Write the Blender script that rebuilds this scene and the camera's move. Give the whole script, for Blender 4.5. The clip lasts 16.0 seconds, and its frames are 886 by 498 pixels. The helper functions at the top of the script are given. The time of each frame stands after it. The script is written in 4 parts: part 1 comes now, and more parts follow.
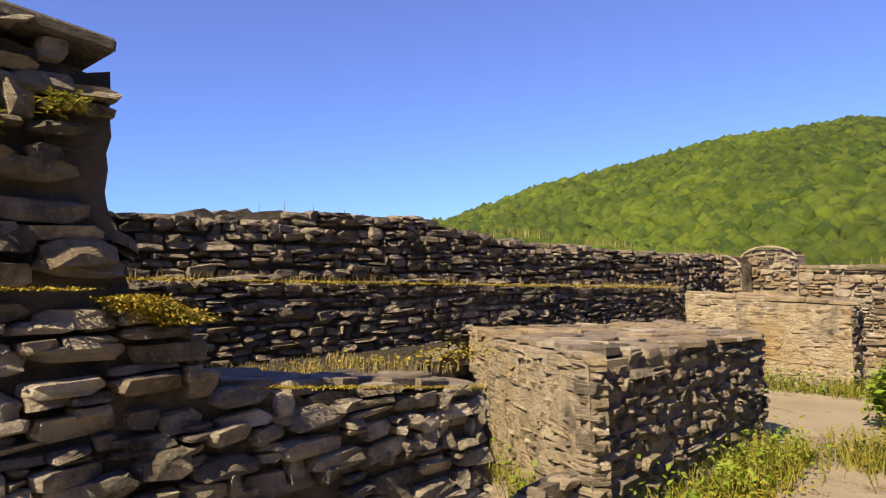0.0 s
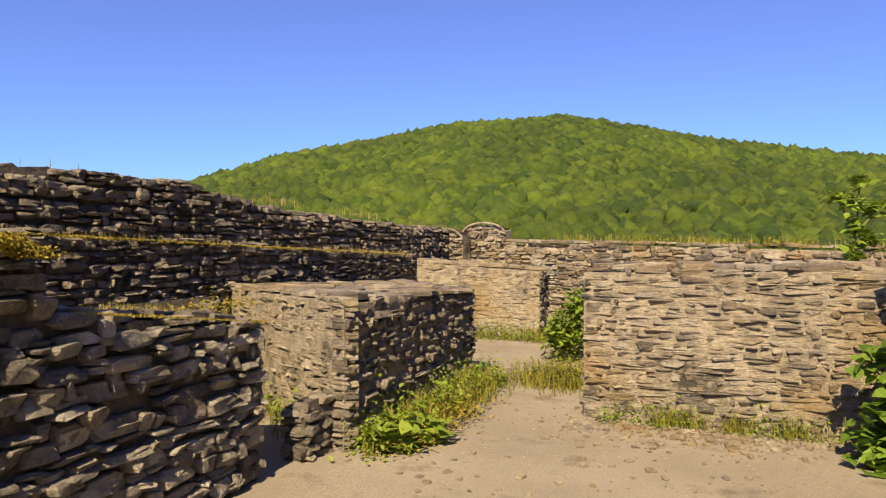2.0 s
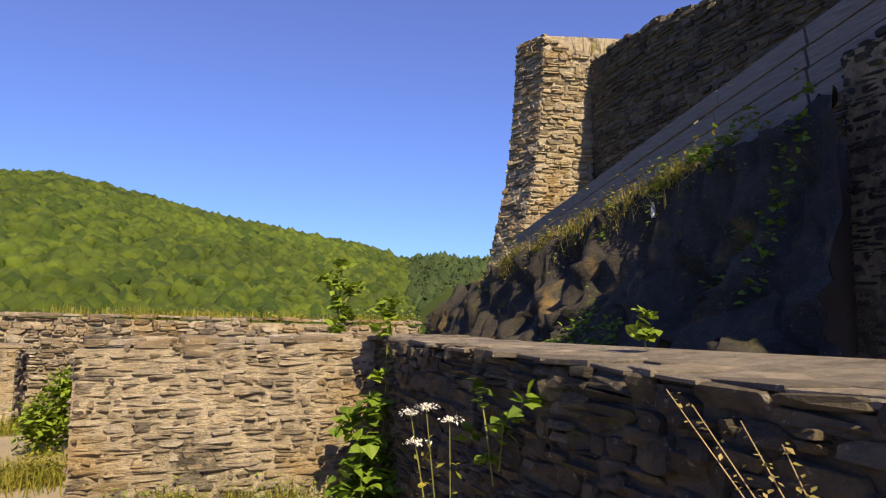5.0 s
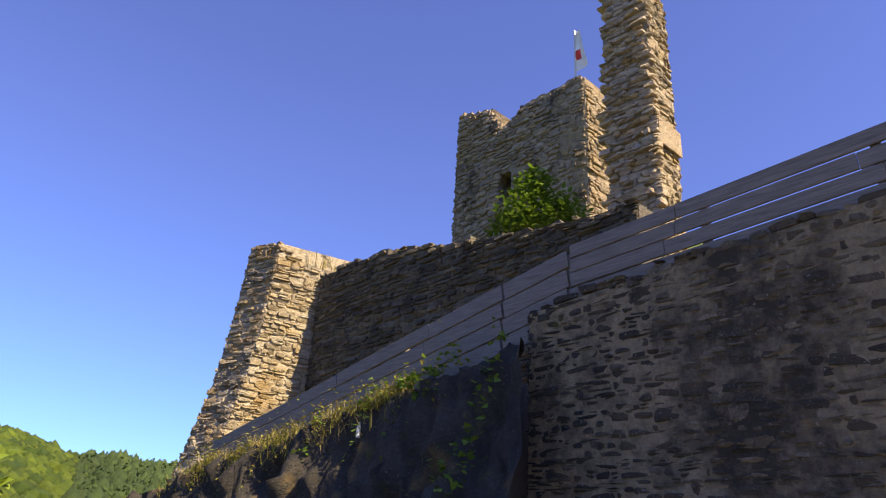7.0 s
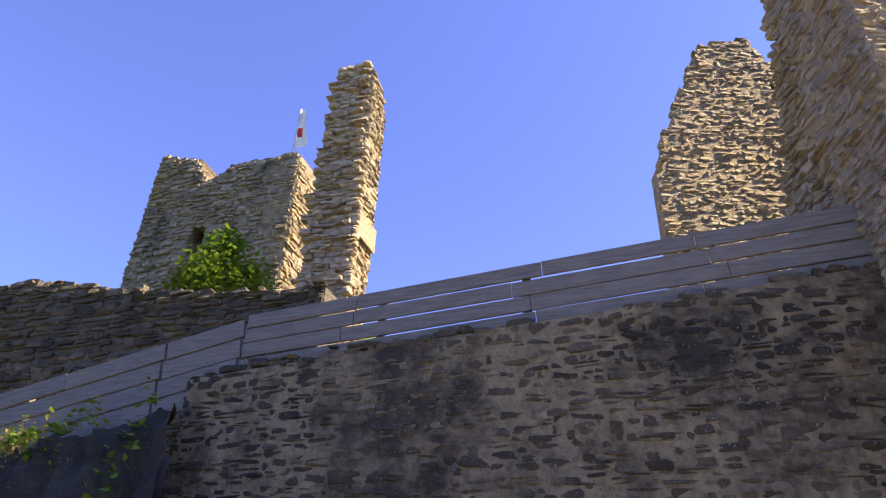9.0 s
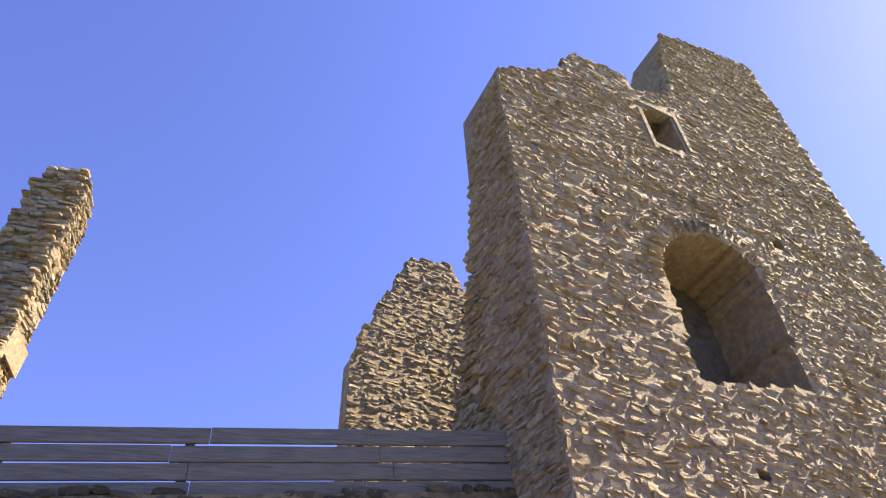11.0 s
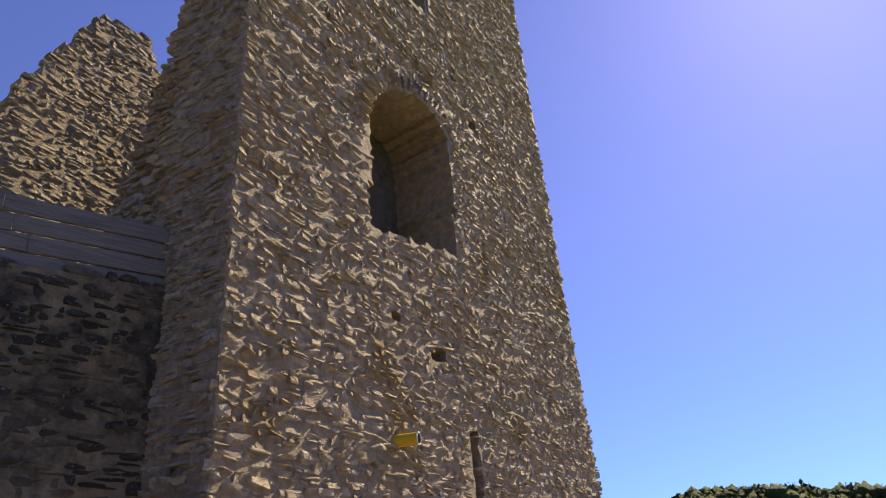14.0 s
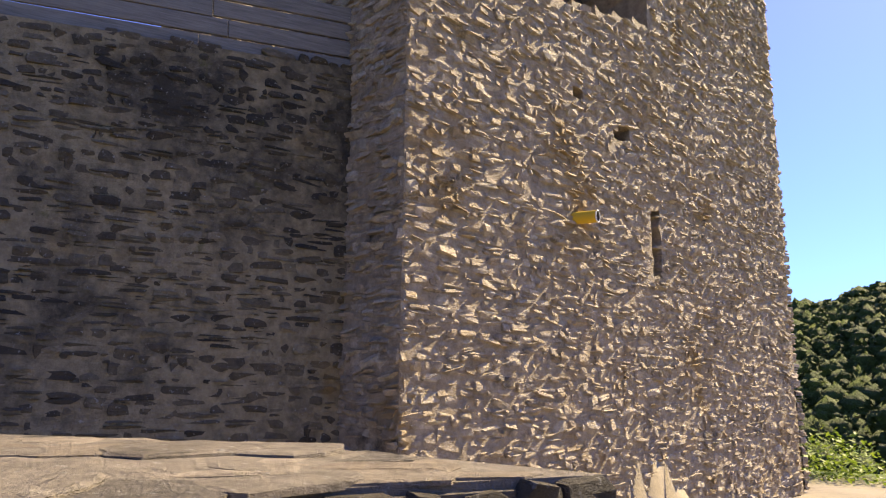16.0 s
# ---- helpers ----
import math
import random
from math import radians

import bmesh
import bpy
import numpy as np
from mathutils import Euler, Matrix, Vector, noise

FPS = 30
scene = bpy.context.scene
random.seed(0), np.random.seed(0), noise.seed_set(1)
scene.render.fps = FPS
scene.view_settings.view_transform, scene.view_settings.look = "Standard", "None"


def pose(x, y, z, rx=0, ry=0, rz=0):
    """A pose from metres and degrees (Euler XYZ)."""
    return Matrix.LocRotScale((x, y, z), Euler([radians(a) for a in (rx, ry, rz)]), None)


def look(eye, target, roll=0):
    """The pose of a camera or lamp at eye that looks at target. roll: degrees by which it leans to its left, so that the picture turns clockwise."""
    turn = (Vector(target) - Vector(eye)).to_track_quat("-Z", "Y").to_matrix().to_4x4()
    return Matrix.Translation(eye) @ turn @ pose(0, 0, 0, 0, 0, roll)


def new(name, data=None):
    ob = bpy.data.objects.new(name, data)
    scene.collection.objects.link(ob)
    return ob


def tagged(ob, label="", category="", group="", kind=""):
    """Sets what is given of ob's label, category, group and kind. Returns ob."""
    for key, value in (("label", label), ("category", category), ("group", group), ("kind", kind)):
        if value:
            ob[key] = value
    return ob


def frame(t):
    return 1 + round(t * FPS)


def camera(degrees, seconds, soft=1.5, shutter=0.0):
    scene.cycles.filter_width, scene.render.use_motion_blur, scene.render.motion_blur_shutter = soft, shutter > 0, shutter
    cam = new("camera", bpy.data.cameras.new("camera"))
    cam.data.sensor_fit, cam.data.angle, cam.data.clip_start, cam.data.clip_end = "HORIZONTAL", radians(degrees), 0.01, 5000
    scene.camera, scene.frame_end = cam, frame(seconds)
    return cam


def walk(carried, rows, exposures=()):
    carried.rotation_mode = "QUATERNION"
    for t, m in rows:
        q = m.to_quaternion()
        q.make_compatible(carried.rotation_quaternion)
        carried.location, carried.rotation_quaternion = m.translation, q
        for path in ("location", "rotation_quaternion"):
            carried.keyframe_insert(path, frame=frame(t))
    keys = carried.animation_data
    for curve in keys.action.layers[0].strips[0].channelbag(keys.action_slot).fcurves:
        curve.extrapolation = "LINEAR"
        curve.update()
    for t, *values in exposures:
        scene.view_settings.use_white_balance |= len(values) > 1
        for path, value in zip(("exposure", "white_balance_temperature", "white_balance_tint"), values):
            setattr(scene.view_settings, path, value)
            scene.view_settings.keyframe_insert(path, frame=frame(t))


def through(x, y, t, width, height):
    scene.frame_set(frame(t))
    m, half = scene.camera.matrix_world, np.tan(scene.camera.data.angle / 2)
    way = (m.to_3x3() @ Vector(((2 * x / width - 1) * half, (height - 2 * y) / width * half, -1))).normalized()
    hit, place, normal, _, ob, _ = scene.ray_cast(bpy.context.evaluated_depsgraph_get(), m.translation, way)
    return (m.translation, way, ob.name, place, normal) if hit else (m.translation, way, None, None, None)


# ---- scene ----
cam = camera(66.0, 16.0, soft=1.2)
PATH = [
    (0.0, (-0.428, 1.005, 1.735), (-1.7881, 2.4703, 1.8048), -1.40),
    (0.5, (-0.417, 0.862, 1.704), (-1.9690, 2.1111, 1.8763), -2.29),
    (1.0, (-0.160, 0.319, 1.673), (-1.2913, 1.9678, 1.6366), -1.51),
    (1.5, (0.0, 0.0, 1.65), (-0.9497, 1.7599, 1.6222), -0.72),
    (2.0, (0.0, 0.0, 1.65), (-0.7250, 1.8639, 1.6292), 0.10),
    (2.5, (0.0, 0.0, 1.65), (-0.4774, 1.9421, 1.6369), 0.15),
    (3.0, (0.0, 0.0, 1.65), (-0.3233, 1.9737, 1.6542), -0.16),
    (3.5, (0.0, 0.0, 1.65), (-0.1673, 1.9929, 1.6633), -0.47),
    (4.0, (0.0, 0.0, 1.65), (0.1141, 1.9961, 1.7013), -0.33),
    (4.5, (0.0, 0.0, 1.65), (0.3656, 1.9635, 1.7550), -0.31),
    (4.7, (0.0, 0.0, 1.65), (0.4752, 1.9377, 1.7892), -0.04),
    (6.8, (0.0, 0.0, 1.65), (1.1972, 1.4183, 2.3951), 3.13),
    (7.0, (0.0, 0.0, 1.65), (1.2164, 1.3625, 2.4648), 3.70),
    (7.5, (0.0, 0.0, 1.65), (1.3362, 1.1458, 2.5997), 3.11),
    (8.0, (0.0, 0.0, 1.65), (1.4074, 0.9649, 2.6931), 3.74),
    (8.5, (0.0, 0.0, 1.65), (1.5323, 0.7430, 2.6989), 2.55),
    (9.0, (0.0, 0.0, 1.65), (1.6007, 0.5707, 2.7045), 2.54),
    (9.5, (0.0, 0.0, 1.65), (1.5951, 0.3027, 2.8179), 3.48),
    (10.0, (0.0, 0.0, 1.65), (1.5631, 0.0464, 2.8968), 2.97),
    (10.2, (0.0, 0.0, 1.65), (1.5117, -0.0422, 2.9588), 2.80),
    (12.3, (0.0, 0.0, 1.65), (1.2284, -0.5649, 3.1238), -10.47),
    (12.5, (0.0, 0.0, 1.65), (1.2146, -0.6513, 3.0993), -10.20),
    (13.0, (0.0, 0.0, 1.65), (1.1966, -0.8557, 3.0049), -11.96),
    (13.5, (0.0, 0.0, 1.65), (1.2451, -0.9993, 2.8547), -6.95),
    (14.0, (0.0, 0.0, 1.65), (1.2769, -1.1726, 2.6472), -5.76),
    (14.5, (0.0, 0.0, 1.65), (1.3082, -1.2834, 2.4509), -3.06),
    (15.0, (0.0, 0.0, 1.65), (1.3619, -1.3127, 2.2997), -2.31),
    (15.5, (0.0, 0.0, 1.65), (1.5730, -1.1101, 2.1915), -1.09),
    (16.0, (0.0, 0.0, 1.65), (1.7606, -0.8504, 2.0708), 0.51),
]

walk(cam, [(t, look(eye, target, roll)) for t, eye, target, roll in PATH], exposures=[(t, stops, 7600, 10) for t, stops in ((0.0, 1.0), (1.0, 0.95), (4.6, 0.85), (7.0, 1.3), (8.0, 1.6), (9.0, 1.9), (10.2, 1.85), (12.5, 1.3), (14.5, 0.75), (15.0, 0.75), (16.0, 1.5))])

# ---- light ----
SUN_EL = radians(45)
world = bpy.data.worlds.new("sky")
scene.world = world
world.use_nodes = True
wn, wl = world.node_tree.nodes, world.node_tree.links
sky = wn.new("ShaderNodeTexSky")
sky.sky_type = 'NISHITA'
sky.sun_disc = False
sky.sun_elevation, sky.sun_rotation = SUN_EL, radians(173.3)
sky.air_density, sky.dust_density, sky.ozone_density = 1.0, 0.2, 3.0
bg = wn["Background"]
bg.inputs[1].default_value = 0.10
where = wn.new("ShaderNodeTexCoord")
split = wn.new("ShaderNodeSeparateXYZ")
wl.new(where.outputs["Generated"], split.inputs[0])
tint = wn.new("ShaderNodeValToRGB")
tint.color_ramp.elements[0].color, tint.color_ramp.elements[1].color = (0.31, 0.54, 1.05, 1), (0.63, 0.625, 1.12, 1)
tint.color_ramp.elements[1].position = 0.5
wl.new(split.outputs[2], tint.inputs[0])
deep = wn.new("ShaderNodeMix")
deep.data_type, deep.blend_type = 'RGBA', 'MULTIPLY'
deep.inputs[0].default_value = 1.0
wl.new(sky.outputs[0], deep.inputs[6])
wl.new(tint.outputs[0], deep.inputs[7])
wl.new(deep.outputs[2], bg.inputs[0])
sun_data = bpy.data.lights.new("sun", 'SUN')
sun_data.energy, sun_data.angle, sun_data.color = 5.0, radians(0.5), (1.0, 0.86, 0.62)
sun = new("sun", sun_data)
sun.matrix_world = look((3.3, -40 * math.cos(SUN_EL), 40 * math.sin(SUN_EL)), (0, 0, 0))


# ---- materials ----
def mix_rgb(nt, fac, a, b, kind='MIX'):
    m = nt.nodes.new("ShaderNodeMix")
    m.data_type, m.blend_type = 'RGBA', kind
    for key, value in ((0, fac), (6, a), (7, b)):
        if isinstance(value, (int, float)):
            m.inputs[key].default_value = value
        elif isinstance(value, tuple):
            m.inputs[key].default_value = (*value, 1)
        else:
            nt.links.new(value, m.inputs[key])
    return m.outputs[2]


def noise_node(nt, scale, detail=4.0, rough=0.6, stretch=None):
    geo = nt.nodes.new("ShaderNodeNewGeometry")
    vec = geo.outputs["Position"]
    if stretch:
        mp = nt.nodes.new("ShaderNodeMapping")
        mp.inputs["Scale"].default_value = stretch
        nt.links.new(vec, mp.inputs[0])
        vec = mp.outputs[0]
    n = nt.nodes.new("ShaderNodeTexNoise")
    n.inputs["Scale"].default_value, n.inputs["Detail"].default_value, n.inputs["Roughness"].default_value = scale, detail, rough
    nt.links.new(vec, n.inputs["Vector"])
    return n.outputs["Fac"]


def ramp(nt, fac, stops):
    r = nt.nodes.new("ShaderNodeValToRGB")
    while len(r.color_ramp.elements) < len(stops):
        r.color_ramp.elements.new(0.5)
    for e, (p, c) in zip(r.color_ramp.elements, stops):
        e.position = p
        e.color = (*c, 1) if isinstance(c, tuple) else (c, c, c, 1)
    nt.links.new(fac, r.inputs[0])
    return r.outputs[0]


def piece_random(nt):
    """A value of its own for each piece, joined or single."""
    geo, info = nt.nodes.new("ShaderNodeNewGeometry"), nt.nodes.new("ShaderNodeObjectInfo")
    add, fr = nt.nodes.new("ShaderNodeMath"), nt.nodes.new("ShaderNodeMath")
    fr.operation = 'FRACT'
    nt.links.new(geo.outputs["Random Per Island"], add.inputs[0])
    nt.links.new(info.outputs["Random"], add.inputs[1])
    nt.links.new(add.outputs[0], fr.inputs[0])
    return fr.outputs[0]


def material(name, rough=0.85):
    m = bpy.data.materials.new(name)
    m.use_nodes = True
    b = m.node_tree.nodes["Principled BSDF"]
    b.inputs["Roughness"].default_value = rough
    b.inputs["Specular IOR Level"].default_value = 0.3
    return m, m.node_tree, b


def bump(nt, b, height, strength=0.5, distance=0.02):
    n = nt.nodes.new("ShaderNodeBump")
    n.inputs["Strength"].default_value, n.inputs["Distance"].default_value = strength, distance
    nt.links.new(height, n.inputs["Height"])
    nt.links.new(n.outputs[0], b.inputs["Normal"])


def stone_material(name, tones, black=0.4, black_scale=1.5, moss=0.0, ochre=0.0, pale=0.15, grain=1.0, stretch=None, relief=0.055):
    """Stone: a tone for each piece, mottling, black and pale lichen, ochre stain and moss."""
    m, nt, b = material(name, 0.82)
    k = 1.0 / (len(tones) - 1)
    col = ramp(nt, piece_random(nt), [(i * k, t) for i, t in enumerate(tones)])
    col = mix_rgb(nt, 0.75, col, ramp(nt, noise_node(nt, 9 * grain, 6, 0.7), [(0.25, 0.35), (0.75, 1.45)]), 'MULTIPLY')
    if ochre:
        col = mix_rgb(nt, ramp(nt, noise_node(nt, 1.1 * grain, 3, 0.6), [(0.62 - ochre * 0.4, 0.0), (0.75, 0.75)]), col, (0.30, 0.19, 0.06))
    if black:
        col = mix_rgb(nt, ramp(nt, noise_node(nt, black_scale, 7, 0.72, stretch), [(0.60 - black * 0.3, 0.0), (0.72 - black * 0.2, 0.9)]), col, (0.030, 0.028, 0.025))
    col = mix_rgb(nt, ramp(nt, noise_node(nt, 26 * grain, 4, 0.6), [(0.62, 0.0), (0.70, pale)]), col, (0.42, 0.41, 0.37))
    if moss:
        col = mix_rgb(nt, ramp(nt, noise_node(nt, 2.3, 6, 0.7), [(0.68 - moss * 0.3, 0.0), (0.76 - moss * 0.2, 0.9)]), col, (0.10, 0.10, 0.02))
    nt.links.new(col, b.inputs["Base Color"])
    flake = nt.nodes.new("ShaderNodeMath")
    nt.links.new(noise_node(nt, 22 * grain, 8, 0.72), flake.inputs[0])
    nt.links.new(noise_node(nt, 5 * grain, 6, 0.75, (1, 1, 5)), flake.inputs[1])
    bump(nt, b, flake.outputs[0], 0.9, relief / grain)
    return m


# dark slate; also puts shade into the colour of the stump's and far wall's sides
SLATE = stone_material("dark_and_shaded_slate", [(0.19, 0.163, 0.13), (0.28, 0.24, 0.19), (0.125, 0.11, 0.092), (0.38, 0.325, 0.255), (0.23, 0.185, 0.135)], 0.20, 1.6, 0.12, 0, 0.6)
# slate with lichen, darkened to carry the shade on wall_2 and wall_10
SHADED_LICHEN = stone_material("shaded_lichen_slate", [(0.10, 0.083, 0.056), (0.15, 0.123, 0.08), (0.07, 0.058, 0.042), (0.21, 0.175, 0.12)], 0.45, 1.3, 0.25, 0, 0.45)
RUGGED = stone_material("rugged_slate", [(0.27, 0.235, 0.19), (0.40, 0.35, 0.28), (0.18, 0.157, 0.13), (0.54, 0.49, 0.41), (0.33, 0.27, 0.19)], 0.38, 1.7, 0.12, 0, 0.9)
# the same stone with sunlight put into paler tones; also the loose stones
BEIGE = stone_material("sandy_sunlit_slate", [(0.34, 0.28, 0.19), (0.22, 0.19, 0.15), (0.40, 0.33, 0.22), (0.27, 0.22, 0.15), (0.46, 0.41, 0.32)], 0.1, 1.2, 0.05, 0.35, 0.3)
MIXED = stone_material("grey_brown_slate", [(0.20, 0.17, 0.14), (0.29, 0.242, 0.185), (0.15, 0.128, 0.108), (0.44, 0.39, 0.315), (0.27, 0.21, 0.135)], 0.12, 1.2, 0.05, 0.38, 0.7)
TAN = stone_material("tan_rubble", [(0.42, 0.34, 0.245), (0.50, 0.415, 0.31), (0.35, 0.28, 0.20), (0.57, 0.49, 0.375), (0.44, 0.345, 0.235)], 0.03, 1.2, 0, 0.1, 0.15)
STAINED = stone_material("stained_slate", [(0.11, 0.09, 0.06), (0.18, 0.145, 0.095), (0.07, 0.058, 0.042), (0.30, 0.25, 0.17), (0.10, 0.082, 0.058)], 0.62, 0.8, 0.12, 0.05, 0.7, 1.0, (1, 0.5, 1.0))
FAR_STONE = stone_material("tower_stone", [(0.35, 0.265, 0.175), (0.43, 0.335, 0.23), (0.26, 0.205, 0.145), (0.48, 0.385, 0.265)], 0.25, 0.5, 0, 0.3, 0.1, 0.4)
MORTAR = stone_material("lime_mortar", [(0.38, 0.32, 0.235), (0.43, 0.365, 0.27)], 0.2, 1.5, 0.05, 0.2, 0.1)
# dark joints; also colours deep openings to stand in for their shade
MORTAR_AND_SHADE = stone_material("dark_joint_and_shade", [(0.13, 0.113, 0.092), (0.16, 0.14, 0.113)], 0.2, 1.5, 0.1, 0, 0.1)
TAN_MORTAR = stone_material("tan_mortar", [(0.43, 0.345, 0.245), (0.48, 0.39, 0.28)], 0.04, 1.5, 0, 0.12, 0.25, 1.0, None, 0.07)
JOINT = stone_material("grey_mortar", [(0.29, 0.238, 0.152), (0.34, 0.28, 0.18)], 0.5, 0.8, 0.1, 0.05, 0.2)
# dark rock, tones lowered further to carry the bank's shade; also the terrace fill
ROCK = stone_material("shaded_bank_rock", [(0.045, 0.039, 0.030), (0.06, 0.052, 0.039)], 0.4, 0.9, 0.3, 0.1, 0.3)


def path_material():
    m, nt, b = material("gravel_path", 0.95)
    col = ramp(nt, noise_node(nt, 0.8, 5, 0.6), [(0.3, (0.22, 0.185, 0.135)), (0.7, (0.32, 0.275, 0.205))])
    col = mix_rgb(nt, 0.6, col, ramp(nt, noise_node(nt, 60, 4, 0.7), [(0.3, 0.6), (0.7, 1.3)]), 'MULTIPLY')
    col = mix_rgb(nt, ramp(nt, noise_node(nt, 1.6, 5, 0.65), [(0.56, 0.0), (0.68, 0.75)]), col, (0.11, 0.085, 0.055))
    geo = nt.nodes.new("ShaderNodeNewGeometry")
    ln = nt.nodes.new("ShaderNodeVectorMath")
    ln.operation = 'LENGTH'
    nt.links.new(geo.outputs["Position"], ln.inputs[0])
    far = nt.nodes.new("ShaderNodeMapRange")
    far.inputs[1].default_value, far.inputs[2].default_value = 15.5, 19.0
    nt.links.new(ln.outputs["Value"], far.inputs[0])
    col = mix_rgb(nt, far.outputs[0], col, ramp(nt, noise_node(nt, 0.05, 6, 0.7), [(0.3, (0.05, 0.075, 0.010)), (0.7, (0.09, 0.12, 0.015))]))
    nt.links.new(col, b.inputs["Base Color"])
    bump(nt, b, noise_node(nt, 45, 6, 0.7), 0.7, 0.02)
    return m


def leaf_material(name, tones, through=0.35):
    m, nt, b = material(name, 0.55)
    k = 1.0 / (len(tones) - 1)
    col = ramp(nt, piece_random(nt), [(i * k, t) for i, t in enumerate(tones)])
    nt.links.new(col, b.inputs["Base Color"])
    tr = nt.nodes.new("ShaderNodeBsdfTranslucent")
    nt.links.new(col, tr.inputs[0])
    mx = nt.nodes.new("ShaderNodeMixShader")
    mx.inputs[0].default_value = through
    nt.links.new(b.outputs[0], mx.inputs[1])
    nt.links.new(tr.outputs[0], mx.inputs[2])
    nt.links.new(mx.outputs[0], nt.nodes["Material Output"].inputs[0])
    return m


def canopy_material(name, a, c, scale=0.25):
    m, nt, b = material(name, 0.8)
    col = ramp(nt, piece_random(nt), [(0.0, a), (0.5, tuple(0.5 * (x + y) for x, y in zip(a, c))), (1.0, c)])
    col = mix_rgb(nt, 0.8, col, ramp(nt, noise_node(nt, scale, 7, 0.75), [(0.3, 0.65), (0.7, 1.3)]), 'MULTIPLY')
    col = mix_rgb(nt, 0.8, col, ramp(nt, noise_node(nt, 0.012, 4, 0.6), [(0.35, 0.6), (0.65, 1.35)]), 'MULTIPLY')
    nt.links.new(col, b.inputs["Base Color"])
    bump(nt, b, noise_node(nt, scale * 3, 6, 0.8), 1.0, 1.2)
    return m


def plain(name, col, rough=0.6, grain=0.0, scale=20, stretch=None):
    m, nt, b = material(name, rough)
    if grain:
        c = mix_rgb(nt, grain, col, ramp(nt, noise_node(nt, scale, 6, 0.7, stretch), [(0.25, 0.3), (0.75, 1.6)]), 'MULTIPLY')
        nt.links.new(c, b.inputs["Base Color"])
        bump(nt, b, noise_node(nt, scale, 6, 0.7, stretch), 0.5, 0.01)
    else:
        b.inputs["Base Color"].default_value = (*col, 1)
    return m


PATH_MAT = path_material()
GRASS = leaf_material("grass_blades", [(0.24, 0.23, 0.035), (0.15, 0.18, 0.025), (0.34, 0.27, 0.06), (0.20, 0.22, 0.03)])
DRY = leaf_material("dry_grass", [(0.42, 0.33, 0.14), (0.30, 0.24, 0.09), (0.20, 0.19, 0.05)])
LEAF = leaf_material("green_leaves", [(0.09, 0.17, 0.018), (0.17, 0.26, 0.03), (0.06, 0.12, 0.014)])
BRIGHT = leaf_material("bright_leaves", [(0.17, 0.26, 0.025), (0.24, 0.31, 0.04), (0.12, 0.19, 0.02)])
MOSS = leaf_material("yellow_moss", [(0.28, 0.20, 0.02), (0.18, 0.16, 0.02), (0.34, 0.25, 0.03)], 0.1)
FLOWER = leaf_material("white_flowers", [(0.8, 0.79, 0.72), (0.72, 0.7, 0.62)], 0.2)
STEM = plain("stem", (0.16, 0.17, 0.05))
DRY_STEM = plain("dry_stem", (0.33, 0.25, 0.14))
CANOPY = canopy_material("woodland_crowns", (0.030, 0.060, 0.005), (0.092, 0.130, 0.010))
CONIFER = canopy_material("conifer_crowns", (0.025, 0.05, 0.012), (0.05, 0.08, 0.02))
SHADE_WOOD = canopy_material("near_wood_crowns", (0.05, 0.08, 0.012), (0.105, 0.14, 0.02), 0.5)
WOOD = plain("weathered_board", (0.165, 0.152, 0.14), 0.75, 0.7, 6, (6, 0.5, 8))
YELLOW = plain("yellow_pipe_plastic", (0.55, 0.36, 0.03), 0.45)
WHITE = plain("white_rim", (0.75, 0.73, 0.68), 0.5, 0.3)
RED = plain("red_cloth", (0.5, 0.04, 0.03), 0.8)
METAL = plain("grey_pole", (0.5, 0.5, 0.5), 0.4)


# ---- builders ----
def mesh_from(name, verts, faces, mat, smooth=False):
    me = bpy.data.meshes.new(name)
    me.from_pydata([tuple(map(float, v)) for v in verts], [], [tuple(map(int, f)) for f in faces])
    if mat:
        me.materials.append(mat)
    if smooth:
        me.polygons.foreach_set("use_smooth", [True] * len(me.polygons))
    me.update()
    return me


def thing(name, label, category, group="", kind="", at=(0, 0, 0)):
    ob = new(name)
    ob.location = at
    ob.empty_display_size = 0.2
    return tagged(ob, label, category, group, kind)


def under(ob, parent):
    ob.parent = parent
    ob.matrix_parent_inverse = Matrix.Translation(parent.location).inverted() if parent.parent is None else Matrix()
    return ob


def part(name, bm, mat, parent, label=""):
    me = bpy.data.meshes.new(name)
    bm.normal_update()
    bm.to_mesh(me)
    bm.free()
    me.materials.append(mat)
    ob = new(name, me)
    if label:
        ob["label"] = label
    return under(ob, parent)


def part_mesh(name, verts, faces, mat, parent, label="", kind="", smooth=False):
    ob = new(name, mesh_from(name, verts, faces, mat, smooth))
    tagged(ob, label, "", "", kind)
    return under(ob, parent)


